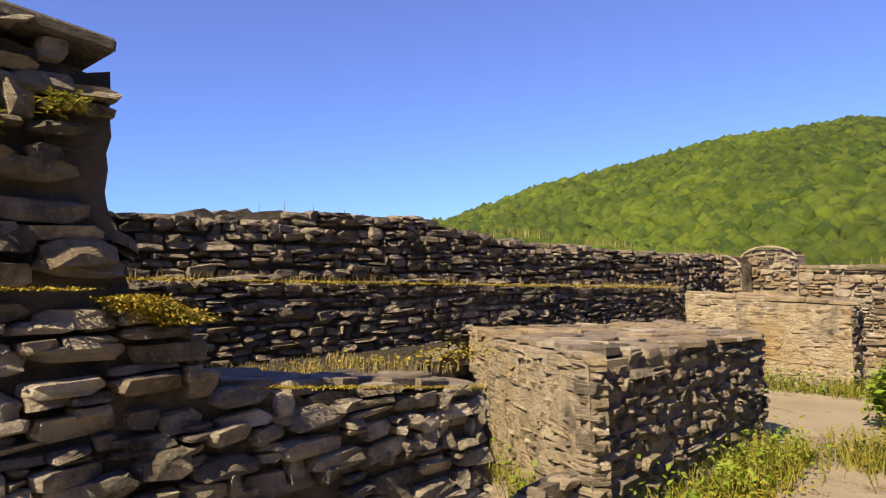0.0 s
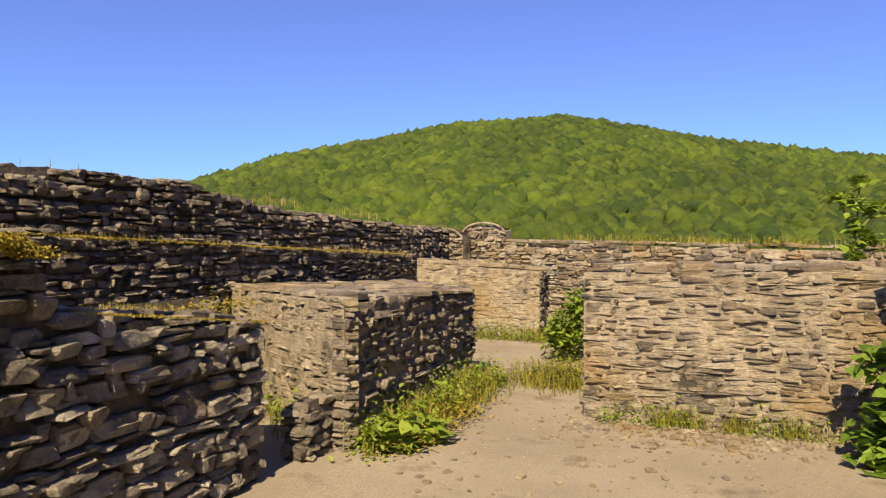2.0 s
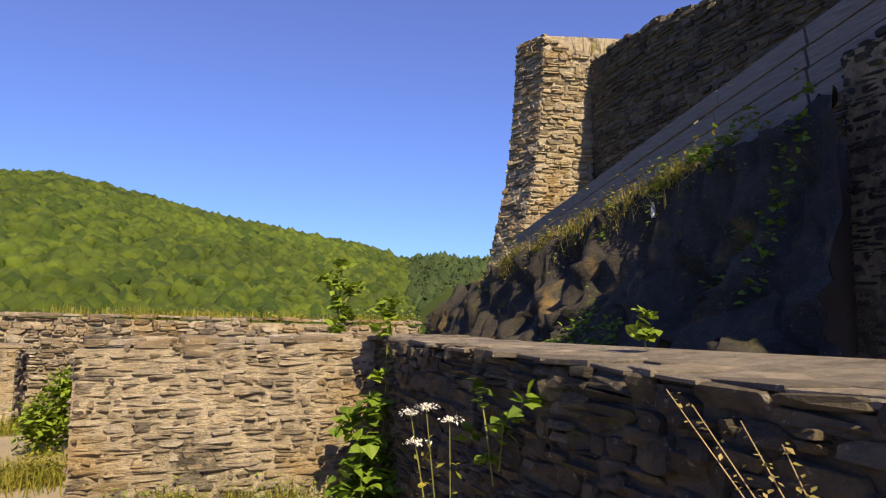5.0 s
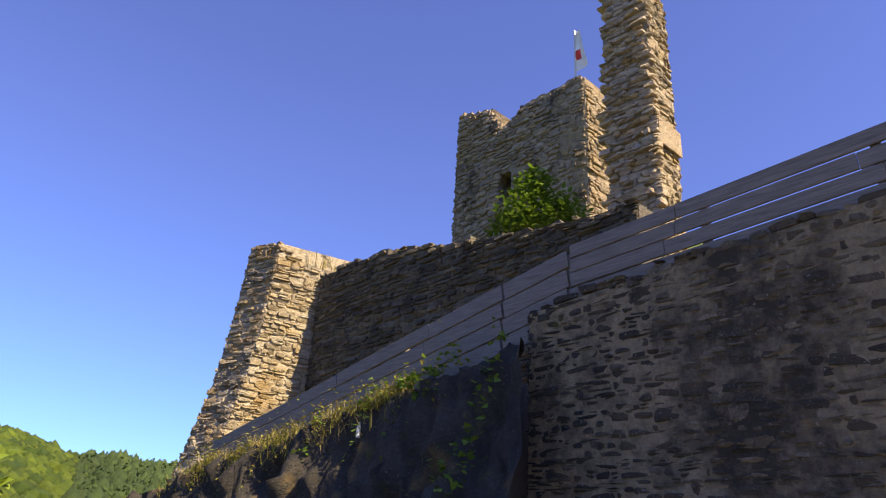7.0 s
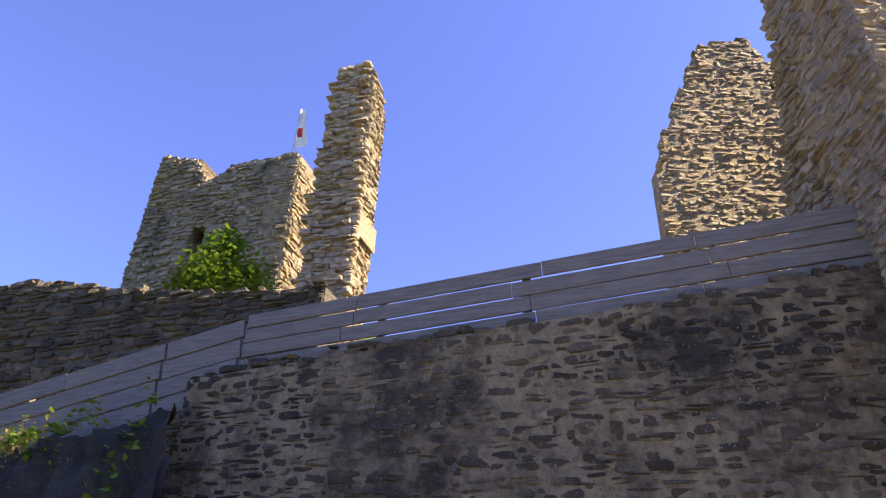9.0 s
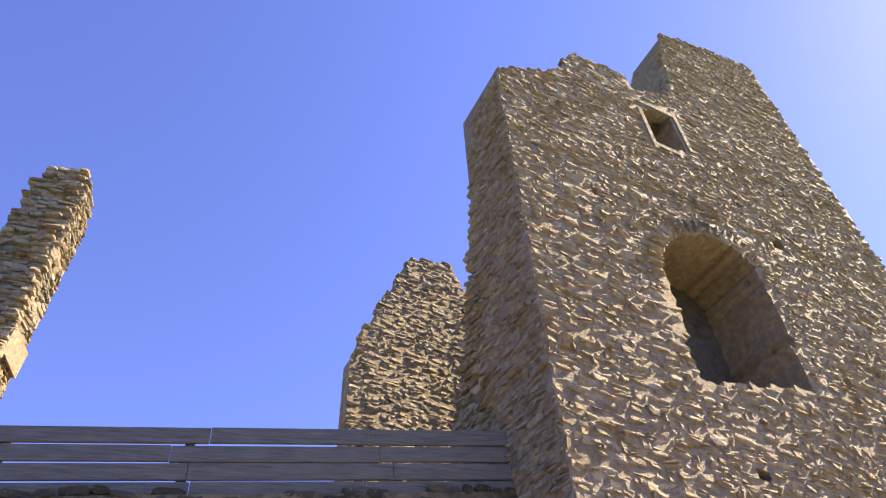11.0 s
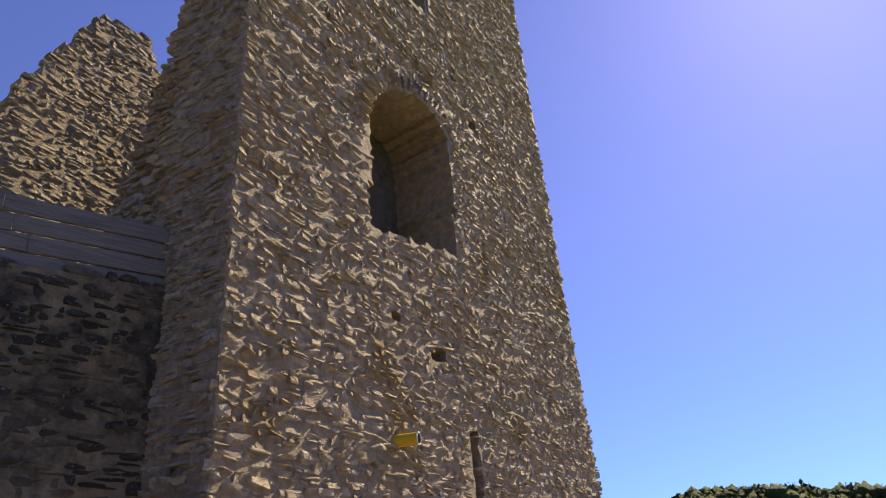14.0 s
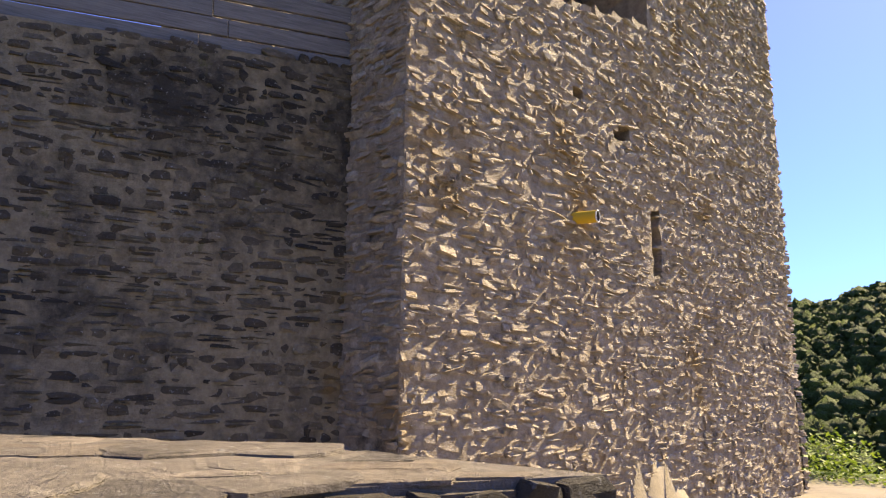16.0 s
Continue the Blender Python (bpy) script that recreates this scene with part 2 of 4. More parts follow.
def stone_shape(seed):
    """A rough split stone in a unit box, its face towards -y: angular outline, chipped edges, a tilted nearly flat face."""
    r = np.random.default_rng(seed)
    v, f = [], []
    outline = []
    for sx, sz in ((1, 1), (-1, 1), (-1, -1), (1, -1)):
        cx, cz = r.uniform(0.03, 0.26), r.uniform(0.06, 0.48)
        corner = [(0.51 * sx, sz * (0.5 - cz)), (sx * (0.51 - cx), 0.5 * sz)]
        outline += corner if sx * sz > 0 else corner[::-1]
    outline = [(x + r.uniform(-0.03, 0.03), z + r.uniform(-0.06, 0.06)) for x, z in outline]
    tx, tz = r.uniform(-0.34, 0.34), r.uniform(-0.30, 0.22)
    for y, rough in ((0.5, 0.0), (-0.22, 0.08), (-0.42, 0.07)):
        for x, z in outline:
            sc = 1.0 if y > -0.4 else r.uniform(0.80, 0.97)
            v.append((x * sc, y + (tx * x + tz * z if rough else 0) + r.uniform(-rough, rough), z * sc))
    v.append((r.uniform(-0.2, 0.2), -0.46 + r.uniform(-0.08, 0.08), r.uniform(-0.2, 0.2)))
    for a in (0, 8):
        for k in range(8):
            k2 = (k + 1) % 8
            f.append((a + k, a + k2, a + 8 + k2, a + 8 + k))
    for k in range(8):
        f.append((16 + k, 16 + (k + 1) % 8, 24))
    return np.array(v), f


SHAPES = [stone_shape(s) for s in range(40)]


def profile(pts):
    xs, ys = [p[0] for p in pts], [p[1] for p in pts]
    return lambda s: float(np.interp(s, xs, ys))


def courses(a, b, top, low, h, l, proud, keep=None, tilt=0.0, gap=0.012, seed=1, lean=0.06, loose=0.12):
    """Stones laid in courses on the upright face from a to b (outside on the right hand): a list of 4 x 4 placings."""
    r = np.random.default_rng(seed)
    a, b = np.array(a, float), np.array(b, float)
    n = np.linalg.norm(b - a)
    d = (b - a) / n
    out = np.array((d[1], -d[0]))
    top = top if callable(top) else profile(top)
    low = low if callable(low) else profile([(0, low), (n, low)])
    zmax, z = max(top(s) for s in np.linspace(0, n, 30)), min(low(s) for s in np.linspace(0, n, 30))
    found = []
    while z < zmax:
        hh = r.uniform(*h)
        s = -r.uniform(0, l[0])
        wav = r.uniform(0, 6.28)
        while s < n:
            ll = r.uniform(*l) * (0.6 if r.random() < 0.25 else 1.0)
            c = s + ll / 2
            zz = z + hh / 2 + 0.25 * hh * math.sin(c * 2.1 + wav) + tilt * (c - n / 2) + r.normal(0, loose) * hh
            e0, e1 = max(s, 0), min(s + ll, n)
            if e1 - e0 > 0.04 and zz < top(min(max(c, 0), n)) - hh * 0.2 and zz > low(min(max(c, 0), n)) and (keep is None or keep((e0 + e1) / 2, zz)):
                kind = r.random()
                # single stones, pairs of thin ones, and a few that reach into the next course
                split = [(-0.26, 0.5), (0.26, 0.5)] if kind < 0.2 and hh > 0.05 else [(0.2, 1.5)] if kind > 0.92 and zz + hh < top(min(max(c, 0), n)) else [(0.0, 1.0)]
                for up, high in split:
                    p = proud * (r.random() ** 1.7 * 1.6 + 0.25)
                    dep = 0.12 + p
                    m = np.eye(4)
                    ux = np.array((d[0], d[1], r.normal(0, lean) + tilt))
                    m[:3, 0] = ux * (e1 - e0 - gap) * r.uniform(0.86, 1.04)
                    m[:3, 1] = -np.array((out[0], out[1], 0)) * dep
                    m[:3, 2] = np.array((0, 0, 1.0)) * (hh * high - gap) * r.uniform(0.78, 1.1)
                    q = a + d * (e0 + e1) / 2 + out * (p - dep / 2)
                    m[:3, 3] = (*q, zz + up * hh)
                    found.append(m)
            s += ll
        z += hh
    return found


def lay(parent, placings, mat, near=None, single=300, name="stone", seed=3):
    """Lay the stones: those nearest to the point near as objects of their own, the rest joined."""
    r = np.random.default_rng(seed)
    placings = list(placings)
    if near is not None:
        placings.sort(key=lambda m: (m[0, 3] - near[0]) ** 2 + (m[1, 3] - near[1]) ** 2 + (m[2, 3] - near[2]) ** 2)
        own, rest = placings[:single], placings[single:]
    else:
        own, rest = [], placings
    if own:
        meshes = []
        for v, f in SHAPES:
            meshes.append(mesh_from(name, v, f, mat))
        for m in own:
            ob = new(name, meshes[r.integers(len(meshes))])
            under(ob, parent)
            ob.matrix_parent_inverse = Matrix()
            ob.matrix_basis = Matrix(Matrix.Translation(parent.location).inverted() @ Matrix(m.tolist()))
    if rest:
        vs, fs, k = [], [], 0
        for m in rest:
            v, f = SHAPES[r.integers(len(SHAPES))]
            vs.append(v @ m[:3, :3].T + m[:3, 3])
            fs += [tuple(i + k for i in q) for q in f]
            k += len(v)
        part_mesh("stonework", np.concatenate(vs), fs, mat, parent, kind="stuff")


def prism(foot, tops, low, mat, parent, name="core", label="", rough=0.02):
    """A solid on the footprint foot (counter-clockwise) with a top height for each corner."""
    bm = bmesh.new()
    lo = [bm.verts.new((x, y, low)) for x, y in foot]
    hi = [bm.verts.new((x, y, z)) for (x, y), z in zip(foot, tops)]
    k = len(foot)
    for i in range(k):
        j = (i + 1) % k
        bm.faces.new((lo[i], lo[j], hi[j], hi[i]))
    bm.faces.new(hi)
    bm.faces.new(lo[::-1])
    bmesh.ops.triangulate(bm, faces=[f for f in bm.faces if len(f.verts) > 4])
    return part(name, bm, mat, parent, label)


def slab(a, b, depth, solid, height, cell, mat, parent, name="core", low=0.0, rough=0.35, seed=5, label=""):
    """An upright wall from a to b (outside on the right hand), as thick as depth, solid where solid(s, z) says so, with a ragged edge."""
    r = np.random.default_rng(seed)
    a, b = np.array(a, float), np.array(b, float)
    n = np.linalg.norm(b - a)
    d = (b - a) / n
    out = np.array((d[1], -d[0]))
    nx, nz = int(round(n / cell)), int(round((height - low) / cell))
    cx = n / nx
    ok = np.array([[bool(solid((i + 0.5) * cx, low + (k + 0.5) * cell)) for k in range(nz)] for i in range(nx)])
    js, jz = r.uniform(-rough, rough, (nx + 1, nz + 1)) * cell, r.uniform(-rough, rough, (nx + 1, nz + 1)) * cell
    verts, index, faces = [], {}, []

    def vert(i, k, side):
        key = (i, k, side)
        if key not in index:
            index[key] = len(verts)
            p = a + d * (i * cx + (js[i, k] if 0 < i < nx else 0)) - out * side
            verts.append((*p, low + k * cell + (jz[i, k] if k else 0)))
        return index[key]
    for i in range(nx):
        for k in range(nz):
            if not ok[i, k]:
                continue
            faces.append((vert(i, k, 0), vert(i + 1, k, 0), vert(i + 1, k + 1, 0), vert(i, k + 1, 0)))
            faces.append((vert(i, k, depth), vert(i, k + 1, depth), vert(i + 1, k + 1, depth), vert(i + 1, k, depth)))
            for di, dk, e in ((-1, 0, ((i, k + 1), (i, k))), (1, 0, ((i + 1, k), (i + 1, k + 1))), (0, 1, ((i + 1, k + 1), (i, k + 1))), (0, -1, ((i, k), (i + 1, k)))):
                ii, kk = i + di, k + dk
                if not (0 <= ii < nx and 0 <= kk < nz and ok[ii, kk]):
                    (p, q), (s, t) = e
                    faces.append((vert(s, t, 0), vert(p, q, 0), vert(p, q, depth), vert(s, t, depth)))
    return part_mesh(name, verts, faces, mat, parent, label)


def box_bm(size, at=(0, 0, 0), bevel=0.0, turn=None):
    bm = bmesh.new()
    bmesh.ops.create_cube(bm, size=1.0, matrix=Matrix.Diagonal((*size, 1)))
    if bevel:
        bmesh.ops.bevel(bm, geom=list(bm.edges), offset=bevel, segments=1, affect='EDGES')
    bmesh.ops.transform(bm, matrix=Matrix.Translation(at) @ (turn or Matrix()), verts=bm.verts)
    return bm


def tube(points, radius, sides=6, taper=1.0):
    """Vertices and faces of a bent round bar."""
    pts = [Vector(p) for p in points]
    vs, fs = [], []
    for i, p in enumerate(pts):
        w = (pts[min(i + 1, len(pts) - 1)] - pts[max(i - 1, 0)]).normalized()
        u = w.orthogonal().normalized()
        v = w.cross(u)
        rr = radius * (1 + (taper - 1) * i / max(1, len(pts) - 1))
        for k in range(sides):
            an = 2 * math.pi * k / sides
            vs.append(p + rr * (math.cos(an) * u + math.sin(an) * v))
    for i in range(len(pts) - 1):
        for k in range(sides):
            k2 = (k + 1) % sides
            fs.append((i * sides + k, i * sides + k2, (i + 1) * sides + k2, (i + 1) * sides + k))
    fs.append(tuple(range(sides))[::-1])
    fs.append(tuple(range((len(pts) - 1) * sides, len(pts) * sides)))
    return vs, fs


def leaves_at(points, size, r, up=0.4, lobed=False):
    """One small folded leaf at each point."""
    vs, fs = [], []
    for p in points:
        an, s = r.uniform(0, 6.283), size * r.uniform(0.6, 1.35)
        d = np.array((math.cos(an), math.sin(an), r.normal(0, 0.5)))
        d /= np.linalg.norm(d)
        w = np.cross(d, (r.normal(0, up), r.normal(0, up), 1.0))
        w /= np.linalg.norm(w) + 1e-9
        nrm = np.cross(w, d)
        k = len(vs)
        if lobed:
            base = [(0, 0, 0), (0.30, 0.34, 0.05), (0.18, 0.62, 0.0), (0.62, 0.34, -0.02), (1.0, 0.0, -0.14), (0.62, -0.34, -0.02), (0.18, -0.62, 0.0), (0.30, -0.34, 0.05)]
            vs += [np.array(p) + s * (x * d + y * w + z * nrm) for x, y, z in base]
            fs += [(k, k + 1, k + 2), (k, k + 1, k + 3, k + 4), (k, k + 4, k + 5, k + 7), (k, k + 6, k + 7), (k + 1, k + 2, k + 3), (k + 5, k + 6, k + 7)]
        else:
            vs += [np.array(p), np.array(p) + s * (0.5 * d + 0.28 * w), np.array(p) + s * (d - 0.1 * nrm), np.array(p) + s * (0.5 * d - 0.28 * w)]
            fs += [(k, k + 1, k + 2), (k, k + 2, k + 3)]
    return vs, fs


def blades(points, length, r, width=0.012, lean=0.35):
    vs, fs = [], []
    for p in points:
        an, s = r.uniform(0, 6.283), length * r.uniform(0.45, 1.25)
        d = np.array((math.cos(an), math.sin(an), 0))
        w = np.array((-d[1], d[0], 0)) * width * r.uniform(0.6, 1.4)
        l = r.uniform(0.1, 1.0) * lean * s
        p = np.array(p)
        k = len(vs)
        mid, tip = p + d * l * 0.4 + np.array((0, 0, s * 0.6)), p + d * l + np.array((0, 0, s))
        vs += [p - w / 2, p + w / 2, mid + w * 0.35, mid - w * 0.35, tip]
        fs += [(k, k + 1, k + 2, k + 3), (k + 3, k + 2, k + 4)]
    return vs, fs


def grass(label, pts, length, mat, seed, width=0.012, lean=0.4):
    r = np.random.default_rng(seed)
    vs, fs = blades(pts, length, r, width, lean)
    return tagged(new("grass", mesh_from("grass", vs, fs, mat)), label, "grass", kind="stuff")


def strip(a, b, n, spread, r, z=None, clump=0.0):
    """Points along a line with a side spread, in clumps."""
    a, b = np.array(a, float), np.array(b, float)
    t = r.random(n)
    if clump:
        c = r.random(max(2, int(n * 0.03) + 2))
        t = np.clip(c[r.integers(len(c), size=n)] + r.normal(0, clump, n), 0, 1)
    p = a + (b - a) * t[:, None]
    p[:, :2] += r.normal(0, spread, (n, 2))
    return p


def leafy(name, label, category, at, blobs, n, size, mat, seed, stems=(), stem_mat=None, lobed=False):
    """A plant: stems and leaves scattered in blobs (x, y, z, radius), from its foot."""
    r = np.random.default_rng(seed)
    ob = thing(name, label, category, at=at)
    tot = sum(b[3] ** 2 for b in blobs)
    pts = []
    for x, y, z, rad in blobs:
        k = max(4, int(n * rad ** 2 / tot))
        v = r.normal(0, 1, (k, 3))
        v /= np.linalg.norm(v, axis=1, keepdims=True)
        pts.append(np.array(at) + np.array((x, y, z)) + v * rad * (r.random((k, 1)) ** 0.5))
    vs, fs = leaves_at(np.concatenate(pts), size, r, lobed=lobed)
    part_mesh("foliage", vs, fs, mat, ob)
    for s in stems:
        v, f = tube([np.array(at) + np.array(p) for p in s], size * 0.09 if size < 0.12 else 0.02, 5, 0.4)
        part_mesh("stem", v, f, stem_mat or STEM, ob)
    return ob


# ---- ground ----
SKYLINE = profile([(-180, 4.0), (-166, 5.3), (-160, 6.2), (-152, 7.6), (-148.5, 7.6), (-146, 6.5), (-143, 6.3), (-125, 4), (-60, 3), (-30, 4.4), (-21.9, 4.5), (-17.2, 4.6), (-15.8, 4.4),
                   (-12.1, 5.6), (-7.2, 6.4), (1.3, 7.9), (5.2, 8.8), (11, 9.9), (20.4, 9.4), (28.4, 7.8), (35, 6.5), (42, 4.1), (60, 2), (100, 3), (180, 4.0)])
RIDGE = profile([(-180, 190), (-140, 190), (-110, 300), (-30, 640), (-17.5, 640), (-14, 520), (42, 480), (100, 300), (180, 190)])


def land(x, y):
    """The height of the ground."""
    r = math.hypot(x, y)
    az = math.degrees(math.atan2(-x, y))
    ridge = RIDGE(az)
    top = 1.65 + ridge * math.tan(radians(SKYLINE(az) - 0.18))
    deep = -26.0 if ridge > 250 else -14.0
    a = min(1, max(0, (r - 17) / 60))
    valley = deep * (a * a * (3 - 2 * a))
    b = min(1, max(0, (r - 100) / (ridge - 100)))
    b = b * 0.55 + 0.45 * (b * b * (3 - 2 * b))
    z = valley + (top - deep) * b
    if r > ridge:
        z = top - min(60, (r - ridge) * 0.25)
    if x > 7.1 and -7.5 < y < 40:
        m = min(1, (x - 7.1) / 0.3)
        rise = min(1, max(0, (y - 8) / 6))
        zz = 4.0 + 0.10 * min(x - 7.1, 5) + max(0, min(1, (x - 10.6) / 0.8)) * 2.2 + max(0, min(x, 24) - 12) * 0.82 * rise
        fade = min(1, max(0, (40 - y) / 18)) * min(1, max(0, (y + 7.5) / 2)) * (1 if x < 32 else max(0, 1 - (x - 32) / 30))
        if y > 6:
            zz = min(zz, 8.0 + max(0, x - 12) * 0.8) - max(0, min(1, (y - 6) / 9)) * 1.4 * (1 if x < 10.6 else 0)
        z = max(z, z + (zz - z) * m * fade)
    return z


def build_ground():
    radii = list(np.arange(0.4, 20, 0.4)) + list(np.geomspace(20, 700, 70)) + [900, 1300, 2000, 3500]
    na = 300
    vs, fs = [(0, 0, 0)], []
    for r in radii:
        for k in range(na):
            an = 2 * math.pi * k / na
            x, y = r * math.cos(an), r * math.sin(an)
            vs.append((x, y, land(x, y) + (0.02 * noise.noise((x * 0.7, y * 0.7, 0)) if r < 18 else 0)))
    for k in range(na):
        fs.append((0, 1 + k, 1 + (k + 1) % na))
    for i in range(len(radii) - 1):
        for k in range(na):
            p, q = 1 + i * na, 1 + (i + 1) * na
            k2 = (k + 1) % na
            fs.append((p + k, q + k, q + k2, p + k2))
    return tagged(new("ground", mesh_from("ground", vs, fs, PATH_MAT, True)), "pale trodden earth and gravel ground running into wooded hills", "ground", kind="structure")


build_ground()


def crowns(name, label, spots, mat, seed, tall=1.0, sprays=12, fine=1):
    """Uneven tree crowns joined into one wood; spots: x, y, z, radius."""
    r = np.random.default_rng(seed)
    shapes = []
    for s in range(10):
        bm = bmesh.new()
        bmesh.ops.create_icosphere(bm, subdivisions=fine, radius=1.0)
        v = np.array([q.co[:] for q in bm.verts])
        f = [[q.index for q in p.verts] for p in bm.faces]
        bm.free()
        v *= (1 + 0.24 * r.normal(0, 1, (len(v), 1))).clip(0.55, 1.5)
        keep = [q for q in f if min(v[i][2] for i in q) > -0.75]
        shapes.append((v, np.array(keep)))
    vs, fs, k = [], [], 0
    for x, y, z, rad in spots:
        v, f = shapes[r.integers(len(shapes))]
        an = r.uniform(0, 6.28)
        c, s = math.cos(an), math.sin(an)
        w = v @ np.array([[c, s, 0], [-s, c, 0], [0, 0, tall * r.uniform(0.8, 1.2)]]) * rad
        vs.append(w + (x, y, z))
        fs.append(f + k)
        k += len(v)
    vs, fs = np.concatenate(vs), np.concatenate(fs)
    if sprays:
        # leaf sprays over the crowns break up their outline
        sp = np.repeat(np.array(spots), sprays, axis=0)
        d = r.normal(0, 1, (len(sp), 3))
        d[:, 2] = np.abs(d[:, 2]) * 0.9 - 0.15
        d /= np.linalg.norm(d, axis=1, keepdims=True)
        c = sp[:, :3] + d * sp[:, 3:4] * (1, 1, tall) * r.uniform(0.85, 1.2, (len(sp), 1))
        u = r.normal(0, 1, (len(sp), 3))
        u /= np.linalg.norm(u, axis=1, keepdims=True)
        w = np.cross(u, d + r.normal(0, 0.5, d.shape))
        w /= np.linalg.norm(w, axis=1, keepdims=True) + 1e-9
        s = sp[:, 3:4] * r.uniform(0.16, 0.36, (len(sp), 1))
        quad = np.stack([c - u * s, c - w * s * 0.7, c + u * s, c + w * s * 0.7], 1).reshape(-1, 3)
        idx = (np.arange(len(sp))[:, None] * 4 + len(vs))
        tri = np.concatenate([idx + (0, 1, 2), idx + (0, 2, 3)])
        vs, fs = np.concatenate([vs, quad]), np.concatenate([fs, tri])
    me = bpy.data.meshes.new(name)
    me.vertices.add(len(vs))
    me.vertices.foreach_set("co", vs.astype(np.float32).ravel())
    me.loops.add(len(fs) * 3)
    me.loops.foreach_set("vertex_index", fs.astype(np.int32).ravel())
    me.polygons.add(len(fs))
    me.polygons.foreach_set("loop_start", np.arange(0, len(fs) * 3, 3, dtype=np.int32))
    me.materials.append(mat)
    me.update(calc_edges=True)
    me.validate()
    return tagged(new(name, me), label, "woodland", kind="stuff")


def spread_wood(az0, az1, r0, n, rad, seed, conifer=None):
    r = np.random.default_rng(seed)
    spots = []
    while len(spots) < n:
        az = r.uniform(az0, az1)
        ridge = RIDGE(az)
        d = math.sqrt(r.uniform(r0 * r0, (ridge * 1.01) ** 2))
        x, y = -math.sin(radians(az)) * d, math.cos(radians(az)) * d
        s = rad * r.uniform(0.6, 1.4)
        spots.append((x, y, land(x, y) + s * r.uniform(0.1, 0.5), s))
    return spots


crowns("woodland", "dense sunlit deciduous woodland covering the hill", spread_wood(-16.5, 64, 70, 19000, 3.5, 1), CANOPY, 11, 1.0, 0)
crowns("conifer_wood", "dark conifers on the far ridge", spread_wood(-32, -15.8, 250, 2200, 3.3, 2), CONIFER, 12, 1.7)
crowns("shaded_wood", "dark wooded slope close behind the ruin", spread_wood(-182, -128, 70, 5000, 1.9, 3), SHADE_WOOD, 13, 1.0, 24)


# ---- low walls of the yard ----
def wall(name, label):
    return thing(name, label, "wall", kind="structure")


def capping(parent, foot, zs, mat, size, seed, near=None, single=0, thick=0.045, lap=1.0, rise=0.02):
    """Flat stones laid over the top of a wall given by four corners (along, along, across, across)."""
    r = np.random.default_rng(seed)
    p = [np.array((*q, z)) for q, z in zip(foot, zs)]
    n = max(1, int(np.linalg.norm(p[1] - p[0]) / size))
    w = max(1, int(np.linalg.norm(p[3] - p[0]) / (size * 0.8)))
    out = []
    for i in range(n):
        for j in range(w):
            u, v = (i + 0.5 + r.uniform(-0.2, 0.2)) / n, (j + 0.5 + r.uniform(-0.15, 0.15)) / w
            q = (1 - u) * (1 - v) * p[0] + u * (1 - v) * p[1] + u * v * p[2] + (1 - u) * v * p[3]
            d = (p[1] - p[0]) / np.linalg.norm(p[1] - p[0])
            e = np.cross((0, 0, 1.0), d)
            an = r.normal(0, 0.25)
            d, e = d * math.cos(an) + e * math.sin(an), e * math.cos(an) - d * math.sin(an)
            m = np.eye(4)
            m[:3, 0] = d * size * r.uniform(0.85, 1.3) * lap
            m[:3, 2] = e * size * 0.8 * r.uniform(0.9, 1.3) * lap
            m[:3, 1] = -np.array((r.normal(0, 0.02), r.normal(0, 0.02), 1.0)) * thick * r.uniform(0.7, 1.6)
            m[:3, 3] = q + (0, 0, r.uniform(-0.5, 1.0) * rise)
            out.append(m)
    lay(parent, out, mat, near, single)


# the yard's front wall, whose face is lit
w = wall("wall_1", "low sunlit dry-laid slate wall, beige and grey")
prism([(-1.096, 6.505), (1.55, 6.505), (1.55, 7.08), (-1.07, 7.08)], [1.36, 1.42, 1.42, 1.36], -0.05, MORTAR, w)
lay(w, courses((-1.1, 6.5), (1.55, 6.5), [(0, 1.40), (1.2, 1.43), (2.0, 1.40), (2.65, 1.45)], 0.0, (0.038, 0.085), (0.09, 0.36), 0.013, gap=0.014, seed=11), MIXED, (-0.3, 6.5, 0.7), 300)
lay(w, courses((-1.1, 7.08), (-1.1, 6.5), [(0, 1.38), (0.6, 1.40)], 0.0, (0.05, 0.09), (0.14, 0.34), 0.02, seed=12), MIXED)
capping(w, [(-1.1, 6.52), (1.6, 6.52), (1.6, 7.08), (-1.1, 7.08)], [1.41, 1.46, 1.46, 1.41], MIXED, 0.26, 4)

# the shaded wall beside the walker
w = wall("wall_2", "shaded dark slate wall with a broad flat stone top")
TOP2 = profile([(-1.4, 1.42), (0, 1.44), (1.6, 1.49), (4.5, 1.46), (6.7, 1.43)])
foot = [(1.53, -1.25), (2.3, -0.8), (3.1, 0.2), (2.5, 1.4), (2.35, 7.0), (1.53, 7.0)]
prism(foot, [1.42, 1.44, 1.47, 1.49, 1.42, 1.42], -0.05, MORTAR_AND_SHADE, w)
# the shade on this face is partly in its darker stone colour
lay(w, courses((1.5, 6.55), (1.5, -1.25), lambda s: TOP2(6.55 - s), 0.0, (0.05, 0.11), (0.11, 0.34), 0.010, gap=0.004, seed=21), SHADED_LICHEN, (1.5, 4.0, 0.9), 300)
lay(w, courses((1.5, -1.25), (2.35, -0.8), [(0, 1.34), (1, 1.34)], 0.0, (0.05, 0.11), (0.15, 0.40), 0.02, seed=22), SHADED_LICHEN)
